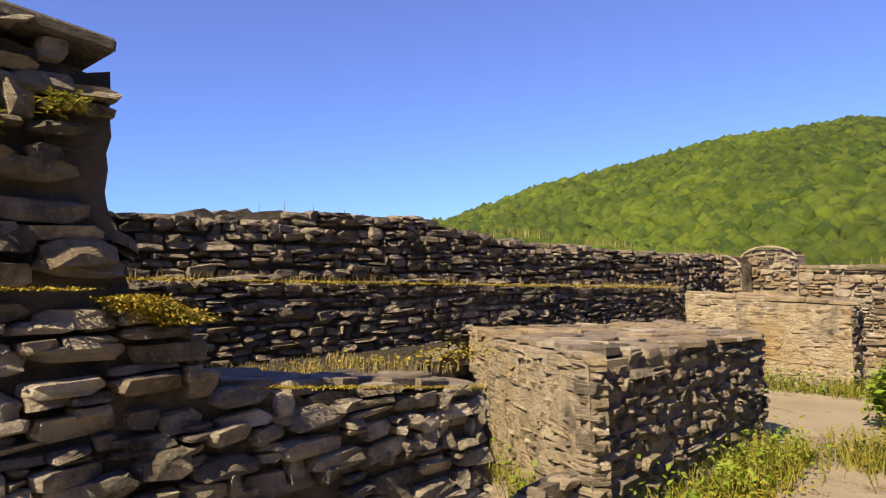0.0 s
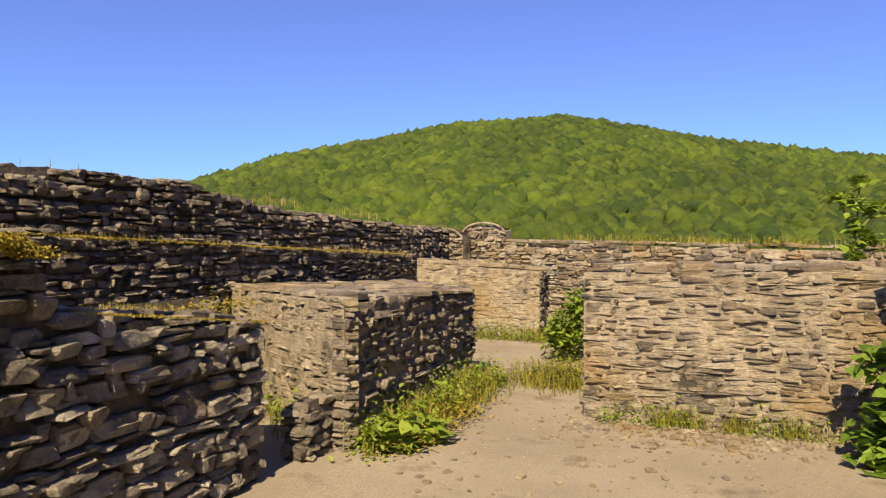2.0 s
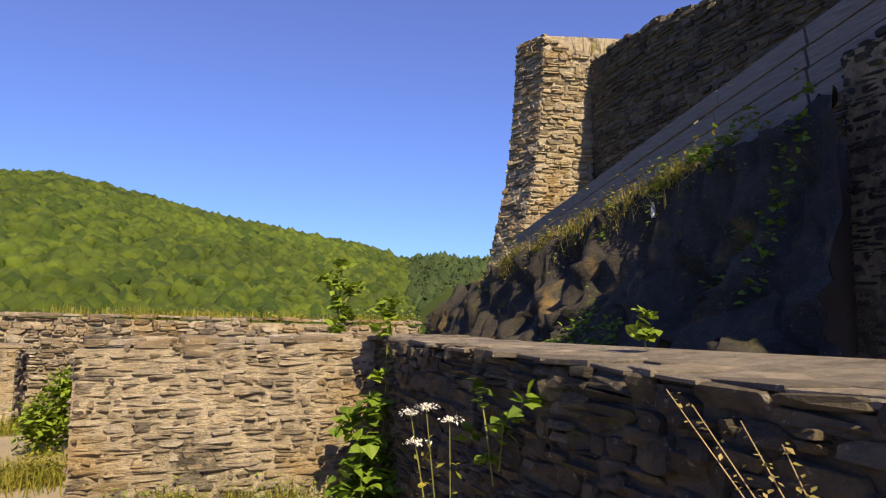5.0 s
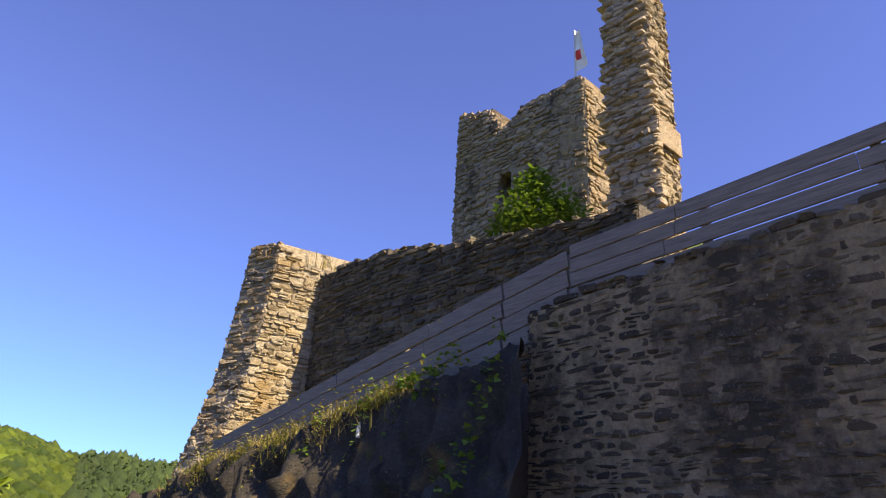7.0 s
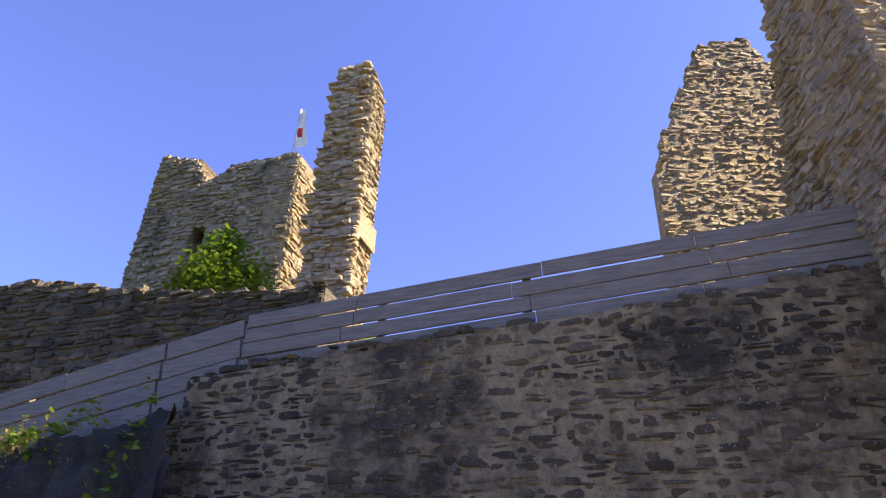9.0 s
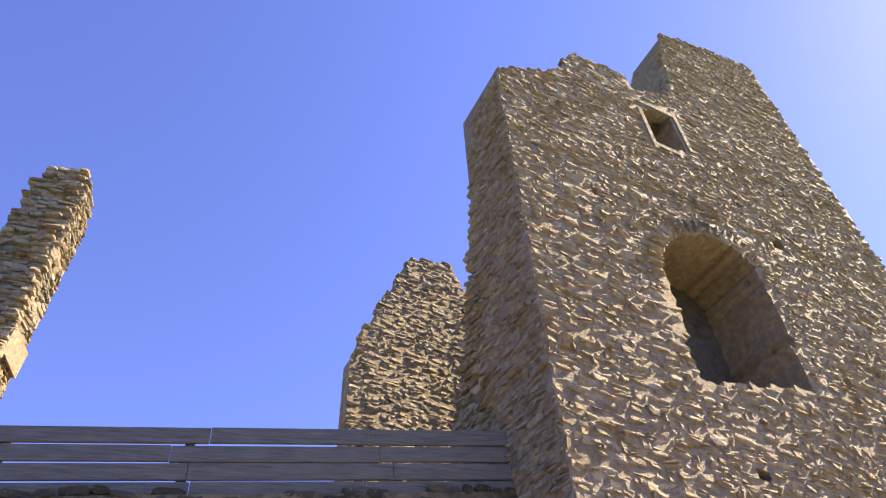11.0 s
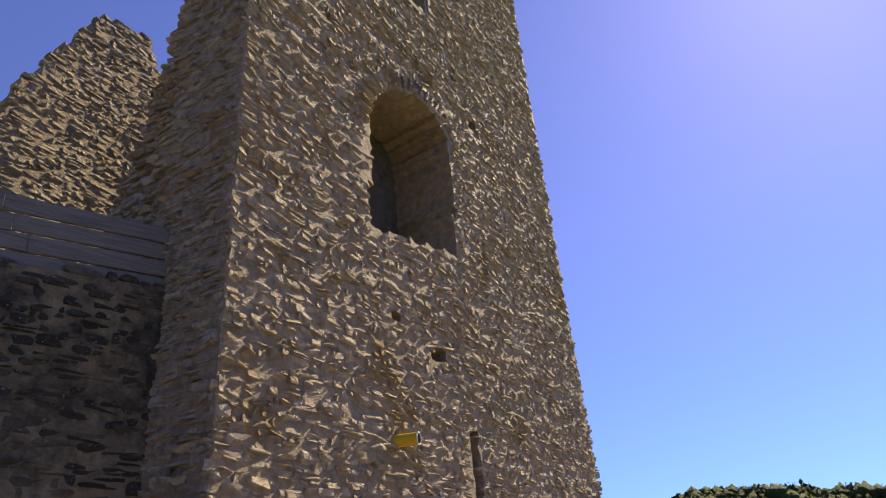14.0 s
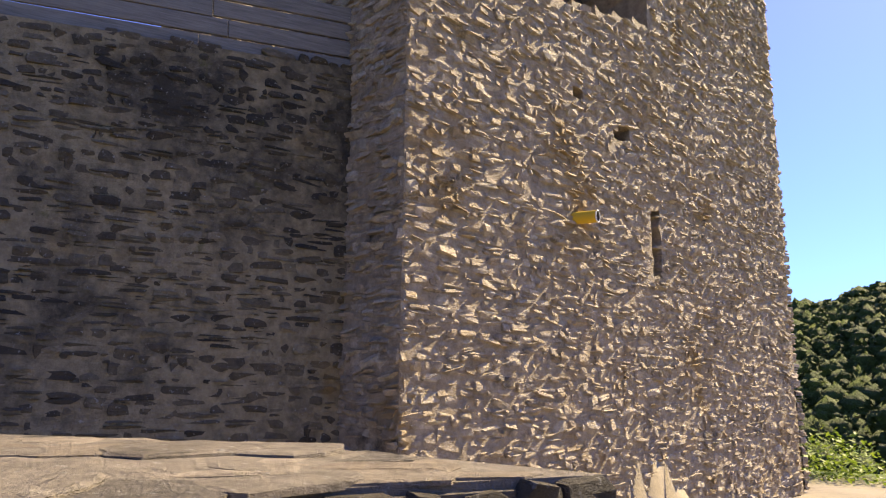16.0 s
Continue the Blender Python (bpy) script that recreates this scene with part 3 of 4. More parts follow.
capping(w, [(1.56, -1.1), (1.56, 6.9), (2.35, 6.9), (2.3, -0.75)], [1.45, 1.46, 1.46, 1.45], SLATE, 0.26, 5, (1.6, -0.5, 1.5), 120, 0.022, 1.6, 0.006)
capping(w, [(2.25, -0.75), (2.3, 1.5), (2.5, 1.4), (3.05, 0.2)], [1.47, 1.49, 1.49, 1.47], SLATE, 0.26, 6, None, 0, 0.022, 1.6, 0.006)
prism([(x + (0.02 if x < 1.6 else -0.03), y) for x, y in foot], [1.445, 1.465, 1.49, 1.51, 1.445, 1.445], 1.40, SLATE, w, 'bed', 'worn flat bed of the wall top')

# the wedge-shaped block of wall
w = wall("wall_3", "wedge-shaped stump of slate wall, one face sunlit")
prism([(-2.643, 4.672), (-2.643, 7.78), (-3.7, 8.3), (-5.16, 6.38)], [1.16, 1.03, 1.08, 1.12], -0.05, MORTAR, w)
# side turned from the sun laid in darker stone than the lit face
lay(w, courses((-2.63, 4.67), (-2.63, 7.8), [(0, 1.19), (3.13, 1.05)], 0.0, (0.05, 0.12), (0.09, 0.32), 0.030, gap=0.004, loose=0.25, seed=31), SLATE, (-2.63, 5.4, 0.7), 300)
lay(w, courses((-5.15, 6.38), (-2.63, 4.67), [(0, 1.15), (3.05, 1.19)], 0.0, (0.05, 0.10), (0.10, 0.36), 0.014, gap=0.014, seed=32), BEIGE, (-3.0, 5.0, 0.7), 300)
capping(w, [(-2.66, 4.75), (-2.66, 7.75), (-3.7, 8.3), (-5.1, 6.4)], [1.20, 1.06, 1.10, 1.15], MIXED, 0.34, 7)

# the far lit wall
w = wall("wall_4", "sunlit pale stone wall across the yard")
prism([(-5.7, 11.297), (-2.65, 11.297), (-2.66, 11.95), (-5.7, 11.95)], [1.30, 1.16, 1.16, 1.30], -0.05, MORTAR, w)
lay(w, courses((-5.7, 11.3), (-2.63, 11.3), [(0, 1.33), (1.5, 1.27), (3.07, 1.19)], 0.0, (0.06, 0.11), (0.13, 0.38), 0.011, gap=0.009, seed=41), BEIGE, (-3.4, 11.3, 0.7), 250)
# shaded end, coloured darker than the sunlit front
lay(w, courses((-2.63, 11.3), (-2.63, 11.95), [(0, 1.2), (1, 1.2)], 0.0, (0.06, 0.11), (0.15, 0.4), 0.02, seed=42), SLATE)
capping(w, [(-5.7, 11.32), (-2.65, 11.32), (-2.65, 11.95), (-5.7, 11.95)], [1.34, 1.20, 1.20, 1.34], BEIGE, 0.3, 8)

# the enclosing wall with its rounded gable
w = wall("wall_5", "long low boundary wall of brownish slate")
TOP5 = [(0, 1.72), (1.2, 1.66), (5.4, 1.60), (6.6, 1.50), (9.5, 1.55)]
prism([(-5.2, 14.05), (4.2, 14.05), (4.2, 14.6), (-5.2, 14.6)], [1.66, 1.46, 1.46, 1.66], -0.3, MORTAR, w)
lay(w, courses((-5.2, 14.0), (4.2, 14.0), TOP5, -0.1, (0.06, 0.11), (0.13, 0.38), 0.013, gap=0.009, seed=51), MIXED, (-2.0, 14, 1.0), 300)
capping(w, [(-5.2, 14.0), (4.2, 14.0), (4.2, 14.6), (-5.2, 14.6)], [1.70, 1.54, 1.54, 1.70], MIXED, 0.32, 9)


def rounded_gable(at, width, base, rise, depth, label):
    """A piece of wall with a round top under a pale rim."""
    ob = thing("wall_gable", label, "wall", kind="structure")
    x, y = at
    top = lambda s: base + rise * math.sqrt(max(0.0, 1 - ((s - width / 2) / (width / 2)) ** 2)) * 0.98
    slab((x, y + 0.03), (x + width, y + 0.03), depth, lambda s, z: z < top(s), base + rise + 0.1, 0.06, MORTAR, ob, low=1.0)
    lay(ob, courses((x, y), (x + width, y), top, 1.3, (0.05, 0.09), (0.12, 0.3), 0.02, seed=int(width * 100)), MIXED)
    pts = [(x + width / 2 - width / 2 * math.cos(a), y - 0.02, base + rise * math.sin(a) + 0.02) for a in np.linspace(0.0, math.pi, 15)]
    v, f = tube(pts, 0.022, 6)
    part_mesh("rim", v, f, MORTAR, ob, "pale mortar rim")


rounded_gable((-4.95, 13.9), 0.95, 1.80, 0.24, 0.5, "wall end with a round top and pale rim")
rounded_gable((-5.5, 13.3), 0.75, 1.68, 0.22, 0.5, "smaller wall end with a round top and pale rim")

# the long back wall in two steps
w = wall("wall_6", "long dark slate wall in two steps with a mossy ledge")
BACK = [(0, 2.24), (2.5, 2.26), (4.8, 2.34), (5.6, 2.22), (6.7, 2.08), (9.0, 1.98), (13.3, 1.88)]
BACK_TOP = profile(BACK)
slab((-5.67, 1.0), (-5.05, 14.4), 0.55, lambda s, z: z < BACK_TOP(s) - 0.02, 2.5, 0.09, MORTAR_AND_SHADE, w, low=-0.05)
lay(w, courses((-5.62, 1.0), (-5.0, 14.4), BACK, 1.3, (0.045, 0.095), (0.10, 0.30), 0.03, gap=0.006, seed=61), SLATE, (-5.4, 5.5, 2.0), 300)
capping(w, [(-5.62, 1.0), (-5.0, 14.4), (-5.6, 14.4), (-6.2, 1.0)], [2.24, 1.86, 1.86, 2.24], SLATE, 0.3, 10)
w = wall("wall_7", "lower step of the dark slate wall under the ledge")
LEDGE = [(0, 1.80), (2.5, 1.76), (5.5, 1.64), (10.3, 1.40)]
prism([(-5.12, 1.0), (-4.95, 11.3), (-5.45, 11.3), (-5.62, 1.0)], [1.75, 1.37, 1.37, 1.75], -0.05, MORTAR_AND_SHADE, w)
lay(w, courses((-5.09, 1.0), (-4.92, 11.3), LEDGE, 0.0, (0.045, 0.095), (0.10, 0.30), 0.03, gap=0.006, seed=71), SLATE, (-5.0, 6.0, 1.4), 300)
capping(w, [(-5.12, 1.0), (-4.95, 11.3), (-5.4, 11.3), (-5.6, 1.0)], [1.78, 1.39, 1.39, 1.78], MIXED, 0.28, 12)

# the dark near wall with its tall stump
w = wall("wall_8", "rough dark slate wall of thick shaggy courses rising to a tall stump")
STEP8 = profile([(0.0, 2.882), (2.498, 2.602), (2.856, 2.512), (2.867, 1.908), (2.912, 1.874), (2.946, 1.684), (3.08, 1.594), (3.192, 1.482), (3.27, 1.325), (4.973, 1.09)])
slab((-2.93, -0.90), (-2.93, 3.94), 0.65, lambda s, z: z < STEP8(s) - 0.05, 3.1, 0.06, MORTAR_AND_SHADE, w, low=-0.05)
lay(w, courses((-2.89, -0.90), (-2.89, 3.96), STEP8, 0.0, (0.04, 0.105), (0.09, 0.34), 0.034, gap=0.002, keep=lambda s, z: not (z > 1.95 and s > 2.80), loose=0.25, lean=0.08, seed=81), RUGGED, (-2.89, 2.6, 1.2), 300)
lay(w, courses((-2.89, 3.96), (-3.58, 3.96), [(0, 1.09), (1, 1.07)], 0.0, (0.05, 0.10), (0.14, 0.4), 0.03, seed=82), SLATE)
capping(w, [(-2.91, 2.35), (-2.91, 4.03), (-3.56, 4.03), (-3.56, 2.35)], [1.31, 1.09, 1.09, 1.29], SLATE, 0.26, 13, (-2.9, 3.4, 1.2), 30, 0.05)
capping(w, [(-2.91, 1.97), (-2.91, 2.06), (-3.56, 2.06), (-3.56, 1.97)], [1.90, 1.86, 1.86, 1.90], SLATE, 0.16, 15)
capping(w, [(-2.91, 2.06), (-2.91, 2.35), (-3.56, 2.35), (-3.56, 2.06)], [1.66, 1.37, 1.37, 1.62], SLATE, 0.16, 16, None, 0, 0.1)
for y0, y1, x0 in ((-0.95, 0.35, -2.87), (0.36, 1.30, -2.86), (1.31, 1.97, -2.85)):
    z0, z1 = 2.80 - 0.125 * y0, 2.80 - 0.125 * y1
    part("coping", box_bm((0.86, math.hypot(y1 - y0, z1 - z0), 0.055), (x0 - 0.43, (y0 + y1) / 2, (z0 + z1) / 2), 0.012, Matrix.Rotation(math.atan2(z1 - z0, y1 - y0), 4, 'X')), SLATE, w, "smooth sloping slate slab")

# raised fill behind it
t = thing("terrace", "raised mossy earth fill between the dark walls", "terrace", kind="structure")
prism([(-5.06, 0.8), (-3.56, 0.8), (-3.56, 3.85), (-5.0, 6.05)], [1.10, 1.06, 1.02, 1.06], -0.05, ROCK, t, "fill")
lay(t, courses((-3.56, 3.88), (-5.0, 6.08), [(0, 1.03), (4, 1.08)], 0.0, (0.06, 0.12), (0.15, 0.4), 0.03, seed=91), SLATE)

w = wall("wall_stub", "low broken stub of slate at the stump's corner")
prism([(-2.98, 4.36), (-2.80, 4.36), (-2.76, 4.76), (-2.98, 4.76)], [0.40, 0.44, 0.46, 0.42], -0.05, MORTAR_AND_SHADE, w)
lay(w, courses((-3.0, 4.34), (-2.78, 4.34), [(0, 0.42), (1, 0.45)], 0.0, (0.05, 0.09), (0.1, 0.3), 0.02, seed=95), SLATE)
lay(w, courses((-2.78, 4.34), (-2.74, 4.76), [(0, 0.44), (1, 0.46)], 0.0, (0.05, 0.09), (0.1, 0.3), 0.02, seed=96), SLATE)


# ---- the castle above ----
def bank_height(x, y):
    k = (x - 2.3) / 4.25
    top = float(np.interp(y, [5, 6.4, 9.6, 15, 19], [4.3, 4.15, 3.6, 2.9, 2.2]))
    low = float(np.interp(y, [5, 9, 14, 19], [0.9, 0.7, 0.2, -0.5]))
    return low + (top - low) * max(0.0, min(1.0, k)) ** 5


def build_bank():
    vs, fs = [], []
    nx, ny = 46, 130
    for j in range(ny + 1):
        for i in range(nx + 1):
            x = 2.3 + 4.68 * i / nx
            y = 0.86 * x + 0.06 + (19.5 - 0.86 * x) * j / ny
            p = Vector((x * 0.9, y * 0.9, 3))
            rough = 0.34 * noise.fractal(p, 0.7, 2.2, 7) + 0.14 * abs(noise.noise(p * 3.5)) + 0.06 * noise.noise(p * 9)
            vs.append((x - (0.3 * noise.noise(p * 1.3) + 0.45 * noise.fractal(Vector((y * 1.1, bank_height(x, y) * 1.6, 8)), 0.7, 2.2, 6)) * min(1, (nx - i) / 6), y, bank_height(x, y) + rough * (1 if i < nx - 2 else 0.2)))
    for j in range(ny):
        for i in range(nx):
            k = j * (nx + 1) + i
            fs.append((k, k + 1, k + nx + 2, k + nx + 1))
    return tagged(new("bank", mesh_from("bank", vs, fs, ROCK, True)), "dark shaded rocky bank with moss and dry grass", "bank", kind="structure")


build_bank()

w = wall("wall_9", "tall retaining wall of stained dark slate under the fence")
TOP9 = profile([(0, 4.80), (0.7, 4.95), (5.2, 5.14), (8.2, 5.36)])
prism([(6.903, -2.6), (7.7, -2.6), (7.7, 5.85), (6.903, 5.85)], [5.30, 5.30, 4.75, 4.75], 0.0, JOINT, w)
lay(w, courses((6.9, 5.87), (6.9, -2.4), TOP9, 0.6, (0.05, 0.125), (0.12, 0.44), 0.010, gap=0.016, loose=0.25, seed=101), STAINED, (6.9, 0.0, 2.5), 300)
lay(w, courses((7.7, 5.87), (6.9, 5.87), [(0, 4.8), (1, 4.8)], 0.6, (0.06, 0.115), (0.13, 0.42), 0.022, seed=102), STAINED)


# the great wall with the arched window
T_TOP = profile([(0, 13.2), (0.35, 13.35), (1.25, 13.45), (1.5, 14.0), (1.75, 14.3), (2.35, 13.95), (2.62, 13.75), (2.7, 13.2), (3.35, 13.1), (3.6, 13.6), (3.85, 15.2), (4.1, 15.9), (4.5, 15.75), (5.3, 15.3), (5.75, 15.0), (6.0, 14.4)])
T_A, T_B = np.array((5.98, -2.45)), np.array((9.05, -12.69))
T_LEN = float(np.linalg.norm(T_B - T_A))


def in_arch(s, z, grow=0.0):
    c = 2.62 + 0.05
    if 6.3 - grow < z < 8.15:
        return abs(s - c + 0.12 * (8.15 - z) * 0.4) < 0.74 + grow
    return z >= 8.15 and (s - c) ** 2 / (0.74 + grow) ** 2 + (z - 8.15) ** 2 / (0.88 + grow) ** 2 < 1


def in_window(s, z, grow=0.0):
    return 2.68 - grow < s < 3.22 + grow and 11.2 - grow < z < 12.5 + grow


def in_slit(s, z, grow=0.0):
    return 3.19 - grow < s < 3.31 + grow and 3.0 - grow < z < 3.88 + grow


def in_niche(s, z, grow=0.0):
    return ((s - 2.83) / (0.17 + grow)) ** 2 + ((z - 4.72) / (0.09 + grow)) ** 2 < 1 or ((s - 2.2) / (0.07 + grow)) ** 2 + ((z - 5.15) / (0.07 + grow)) ** 2 < 1 or ((s - 1.27) / (0.08 + grow)) ** 2 + ((z - 9.75) / (0.10 + grow)) ** 2 < 1 or ((s - 4.0) / (0.10 + grow)) ** 2 + ((z - 8.95) / (0.12 + grow)) ** 2 < 1


def flat(s, z):
    """From a place on the turned wall to the same place on a wall square to the yard."""
    x, y = T_A + (T_B - T_A) * (s / T_LEN)
    k = x / 6.0
    return -y / k - 2.45, 1.65 + (z - 1.65) / k


def on_wall(s, z):
    """The way back: from the square wall to the turned one, as a place in the world."""
    q = 2.45 + s
    k = 5.245 / (6.0 - 0.3 * q)
    return 6.0 * k, -q * k, 1.65 + k * (z - 1.65)


def t_top(s):
    q, _ = flat(s, 0)
    k = (T_A + (T_B - T_A) * (s / T_LEN))[0] / 6.0
    return 1.65 + k * (T_TOP(q) - 1.65)


def t_open(s, z, g=0.0):
    s, z = flat(s, z)
    return in_arch(s, z, g) or in_window(s, z, g * 2) or in_slit(s, z, g * 0.6) or in_niche(s, z, g * 0.6) or s > 5.38 + 0.028 * z


def t_solid(s, z):
    return z < t_top(s) - 0.05 and not t_open(s, z)


castle = thing("castle_hall", "tall ruined castle wall of tan rubble with an arched window", "ruin", at=(6.6, -5.2, 0))
slab(T_A + (0.004, 0), T_B + (0.004, 0), 1.32, t_solid, 21.6, 0.11, TAN_MORTAR, castle, "front_wall", low=-0.5)
# wall behind the openings, coloured dark in place of the shade inside
slab(T_A + (1.33, 0.1), T_B + (1.33, 0.1), 0.45, lambda s, z: z < t_top(s) - 0.3 and flat(s, z)[0] < 5.3 + 0.028 * z, 20.8, 0.20, MORTAR_AND_SHADE, castle, "back_wall", low=-0.5, seed=6)
lay(castle, courses(T_A, T_B, t_top, 0.0, (0.05, 0.115), (0.09, 0.38), 0.021, gap=0.009, keep=lambda s, z: not t_open(s, z, 0.05), lean=0.13, loose=0.3, seed=111), TAN, (6, -4.3, 3.0), 300)
SIDE = profile([(0, 6.0), (0.33, 5.69), (1.02, 7.57), (1.42, 8.88), (1.75, 10.48), (2.04, 12.3), (2.25, 12.71), (3.09, 13.05)])
slab((8.95, -1.61), (6.36, -2.37), 0.8, lambda s, z: z < SIDE(s) - 0.05, 13.6, 0.14, TAN_MORTAR, castle, 'side_wall', low=3.0, rough=0.45)
lay(castle, courses((8.95, -1.56), (5.98, -2.45), SIDE, 0.0, (0.05, 0.11), (0.10, 0.36), 0.026, gap=0.010, lean=0.1, loose=0.25, seed=112), TAN)
lay(castle, courses((8.72, -11.6), (10.0, -11.6), [(0, 18.0), (1.3, 17.0)], 0.0, (0.07, 0.14), (0.14, 0.42), 0.045, seed=113), TAN)
# voussoirs of the arch
vous = []
for k, an in enumerate(np.linspace(0.15, math.pi - 0.15, 23)):
    c, s_, z_ = 2.67, 0.74, 0.88
    s0, z0 = c - s_ * math.cos(an) * 1.18, 8.15 + z_ * math.sin(an) * 1.17
    m = np.eye(4)
    m[:3, 0] = np.array((-0.3 * math.sin(an), math.sin(an), math.cos(an) * -1.0)) * 0.075 * -1
    m[:3, 1] = (0.22, 0.066, 0)
    m[:3, 2] = np.array((-0.3 * math.cos(an), math.cos(an), math.sin(an))) * 0.28
    px, py, pz = on_wall(s0, z0)
    m[:3, 3] = (px + 0.05, py, pz)
    vous.append(m)
lay(castle, vous, TAN, (6, -5, 8), 40, "voussoir")
win = thing("window_1", "small square window with a pale dressed frame", "window", kind="structure")
LEANING = Matrix.Rotation(math.atan2(0.3, 1.0), 4, 'Z')
for nm, (s0, s1, z0, z1) in (("jamb", (2.58, 2.68, 11.2, 12.5)), ("jamb", (3.22, 3.32, 11.2, 12.5)), ("lintel", (2.55, 3.35, 12.5, 12.64)), ("sill", (2.55, 3.35, 11.08, 11.2))):
    px, py, pz = on_wall((s0 + s1) / 2, (z0 + z1) / 2)
    k = px / 6.0
    part(nm, box_bm((0.3, (s1 - s0) * k * 1.06, (z1 - z0) * k), (px + 0.125, py, pz), 0.012, LEANING), MIXED, win)

# the drain pipe
P0 = Vector(on_wall(2.08, 3.60))
AX = Vector((-0.84, -0.53, -0.04)).normalized()
pipe = thing("drain_pipe", "yellow plastic drain pipe sticking out of the rubble", "pipe", at=tuple(P0))
v, f = tube([P0 - AX * 0.2, P0 + AX * 0.1, P0 + AX * 0.30], 0.078, 18)
tube_part = part_mesh("pipe", v, f[:-2], YELLOW, pipe, smooth=True)
# dark inner lining paints the shade in the pipe's hollow
v, f = tube([P0 + AX * 0.05, P0 + AX * 0.298], 0.068, 18)
part_mesh("bore", v, f[:-1], MORTAR_AND_SHADE, tube_part)
E1 = AX.orthogonal().normalized()
E2 = AX.cross(E1)
v, f = tube([P0 + AX * 0.30 + 0.074 * (math.cos(a) * E1 + math.sin(a) * E2) for a in np.linspace(0, 2 * math.pi, 19)], 0.008, 5)
part_mesh("rim", v, f[:-2], WHITE, tube_part, "worn white rim")

# fence boards
def fence(name_label, a, b, za, zb, boards, pitch, height, seed, breaks=()):
    """Long boards one over another between a and b, with posts behind."""
    r = np.random.default_rng(seed)
    a, b = np.array(a, float), np.array(b, float)
    ob = thing("board_fence", name_label, "fence", "fences along the castle terrace", at=(*a, za))
    n = np.linalg.norm(b - a)
    d = (b - a) / n
    slope = math.atan2(zb - za, n)
    turn = Matrix.Rotation(math.atan2(d[1], d[0]), 4, 'Z') @ Matrix.Rotation(-slope, 4, 'Y')
    for i in range(boards):
        cuts = [0.0] + sorted(n * min(0.95, max(0.05, c + r.uniform(-0.03, 0.03))) for c in breaks) + [n]
        for s0, s1 in zip(cuts[:-1], cuts[1:]):
            mid = a + d * (s0 + s1) / 2
            z = za + (zb - za) * (s0 + s1) / 2 / n - pitch * (i + 0.5) + r.normal(0, 0.004)
            bm = box_bm(((s1 - s0) / math.cos(slope) - 0.008, 0.035, height * r.uniform(0.97, 1.02)), (*mid, z), 0.005, turn @ Matrix.Rotation(r.normal(0, 0.0022), 4, 'Y'))
            part("board", bm, WOOD, ob)
    for k in range(max(2, int(n / 1.8)) + 1):
        s = n * (k + 0.04) / (max(2, int(n / 1.8)) + 0.08)
        p = a + d * s - np.array((d[1], -d[0])) * 0.075
        z = za + (zb - za) * s / n
        part("post", box_bm((0.09, 0.09, pitch * boards + 0.6), (*p, z - (pitch * boards + 0.6) / 2 - 0.06), 0.008), WOOD, ob)
    return ob


fence("weathered grey board fence along the top of the wall", (6.98, 5.2), (6.98, -2.33), 5.64, 6.09, 4, 0.215, 0.190, 1, (0.21, 0.5, 0.78))
fence("short weathered board fence at the corner", (6.98, 6.40), (6.98, 5.24), 5.36, 5.58, 4, 0.275, 0.255, 2)
fence("long sloping weathered board fence beside the ramp", (6.98, 15.15), (6.98, 6.44), 3.67, 5.36, 4, 0.27, 0.242, 3, (0.28, 0.55, 0.8))

# leaning buttress at the end of the upper wall
b_ob = thing("buttress", "leaning sunlit slate buttress with a ragged top", "ruin", at=(8.2, 17, 0))
LEAN = profile([(-3, 6.35), (2.4, 7.0), (5.5, 7.75), (7.5, 8.0), (10.0, 8.15)])
bm = bmesh.new()
rows_b = []
for z in (-3, 0, 2.4, 4.0, 5.4, 7.0, 8.5, 9.75):
    x0 = LEAN(z)
    rows_b.append([bm.verts.new(p) for p in ((x0 + 0.33, 18.28, z), (x0 + 0.62, 17.0, z), (x0 + 3.2, 16.4, z), (x0 + 3.2, 18.6, z))])
for lo, hi in zip(rows_b[:-1], rows_b[1:]):
    for i in range(4):
        bm.faces.new((lo[i], lo[(i + 1) % 4], hi[(i + 1) % 4], hi[i]))
bm.faces.new(rows_b[-1])
part("core", bm, MORTAR, b_ob)


def leaning(dx0, y0, dx1, y1, top, low, seed):
    """Courses on a face whose foot stands further out than its top."""
    out = courses((dx0, y0), (dx1, y1), top, low, (0.09, 0.17), (0.18, 0.55), 0.035, seed=seed)
    for m in out:
        m[0, 3] += LEAN(m[2, 3])
    return out


lay(b_ob, leaning(0.30, 18.3, 0.60, 16.97, [(0, 10.0), (0.7, 9.95), (1.4, 9.85)], -2, 121), MIXED)
lay(b_ob, leaning(0.60, 16.97, 3.2, 16.37, [(0, 9.9), (0.6, 9.5), (1.4, 9.15), (2.0, 9.35), (2.6, 9.0)], 2, 122), BEIGE, (8.8, 16.8, 7.5), 200)

w = wall("wall_10", "long dark shaded wall of the upper terrace")
TOP10 = profile([(0, 9.0), (1.2, 9.15), (3.6, 8.9), (5, 8.6), (7, 8.2), (9, 7.95), (18, 7.9)])
slab((10.03, 16.6), (10.03, 5.9), 0.7, lambda s, z: z < TOP10(s) - 0.05, 9.4, 0.2, MORTAR_AND_SHADE, w, low=2.0)
# stone colour darkened for the shade this wall stands in
lay(w, courses((10.0, 16.6), (10.0, 5.9), TOP10, 3.5, (0.09, 0.17), (0.2, 0.6), 0.03, seed=131), SHADED_LICHEN)

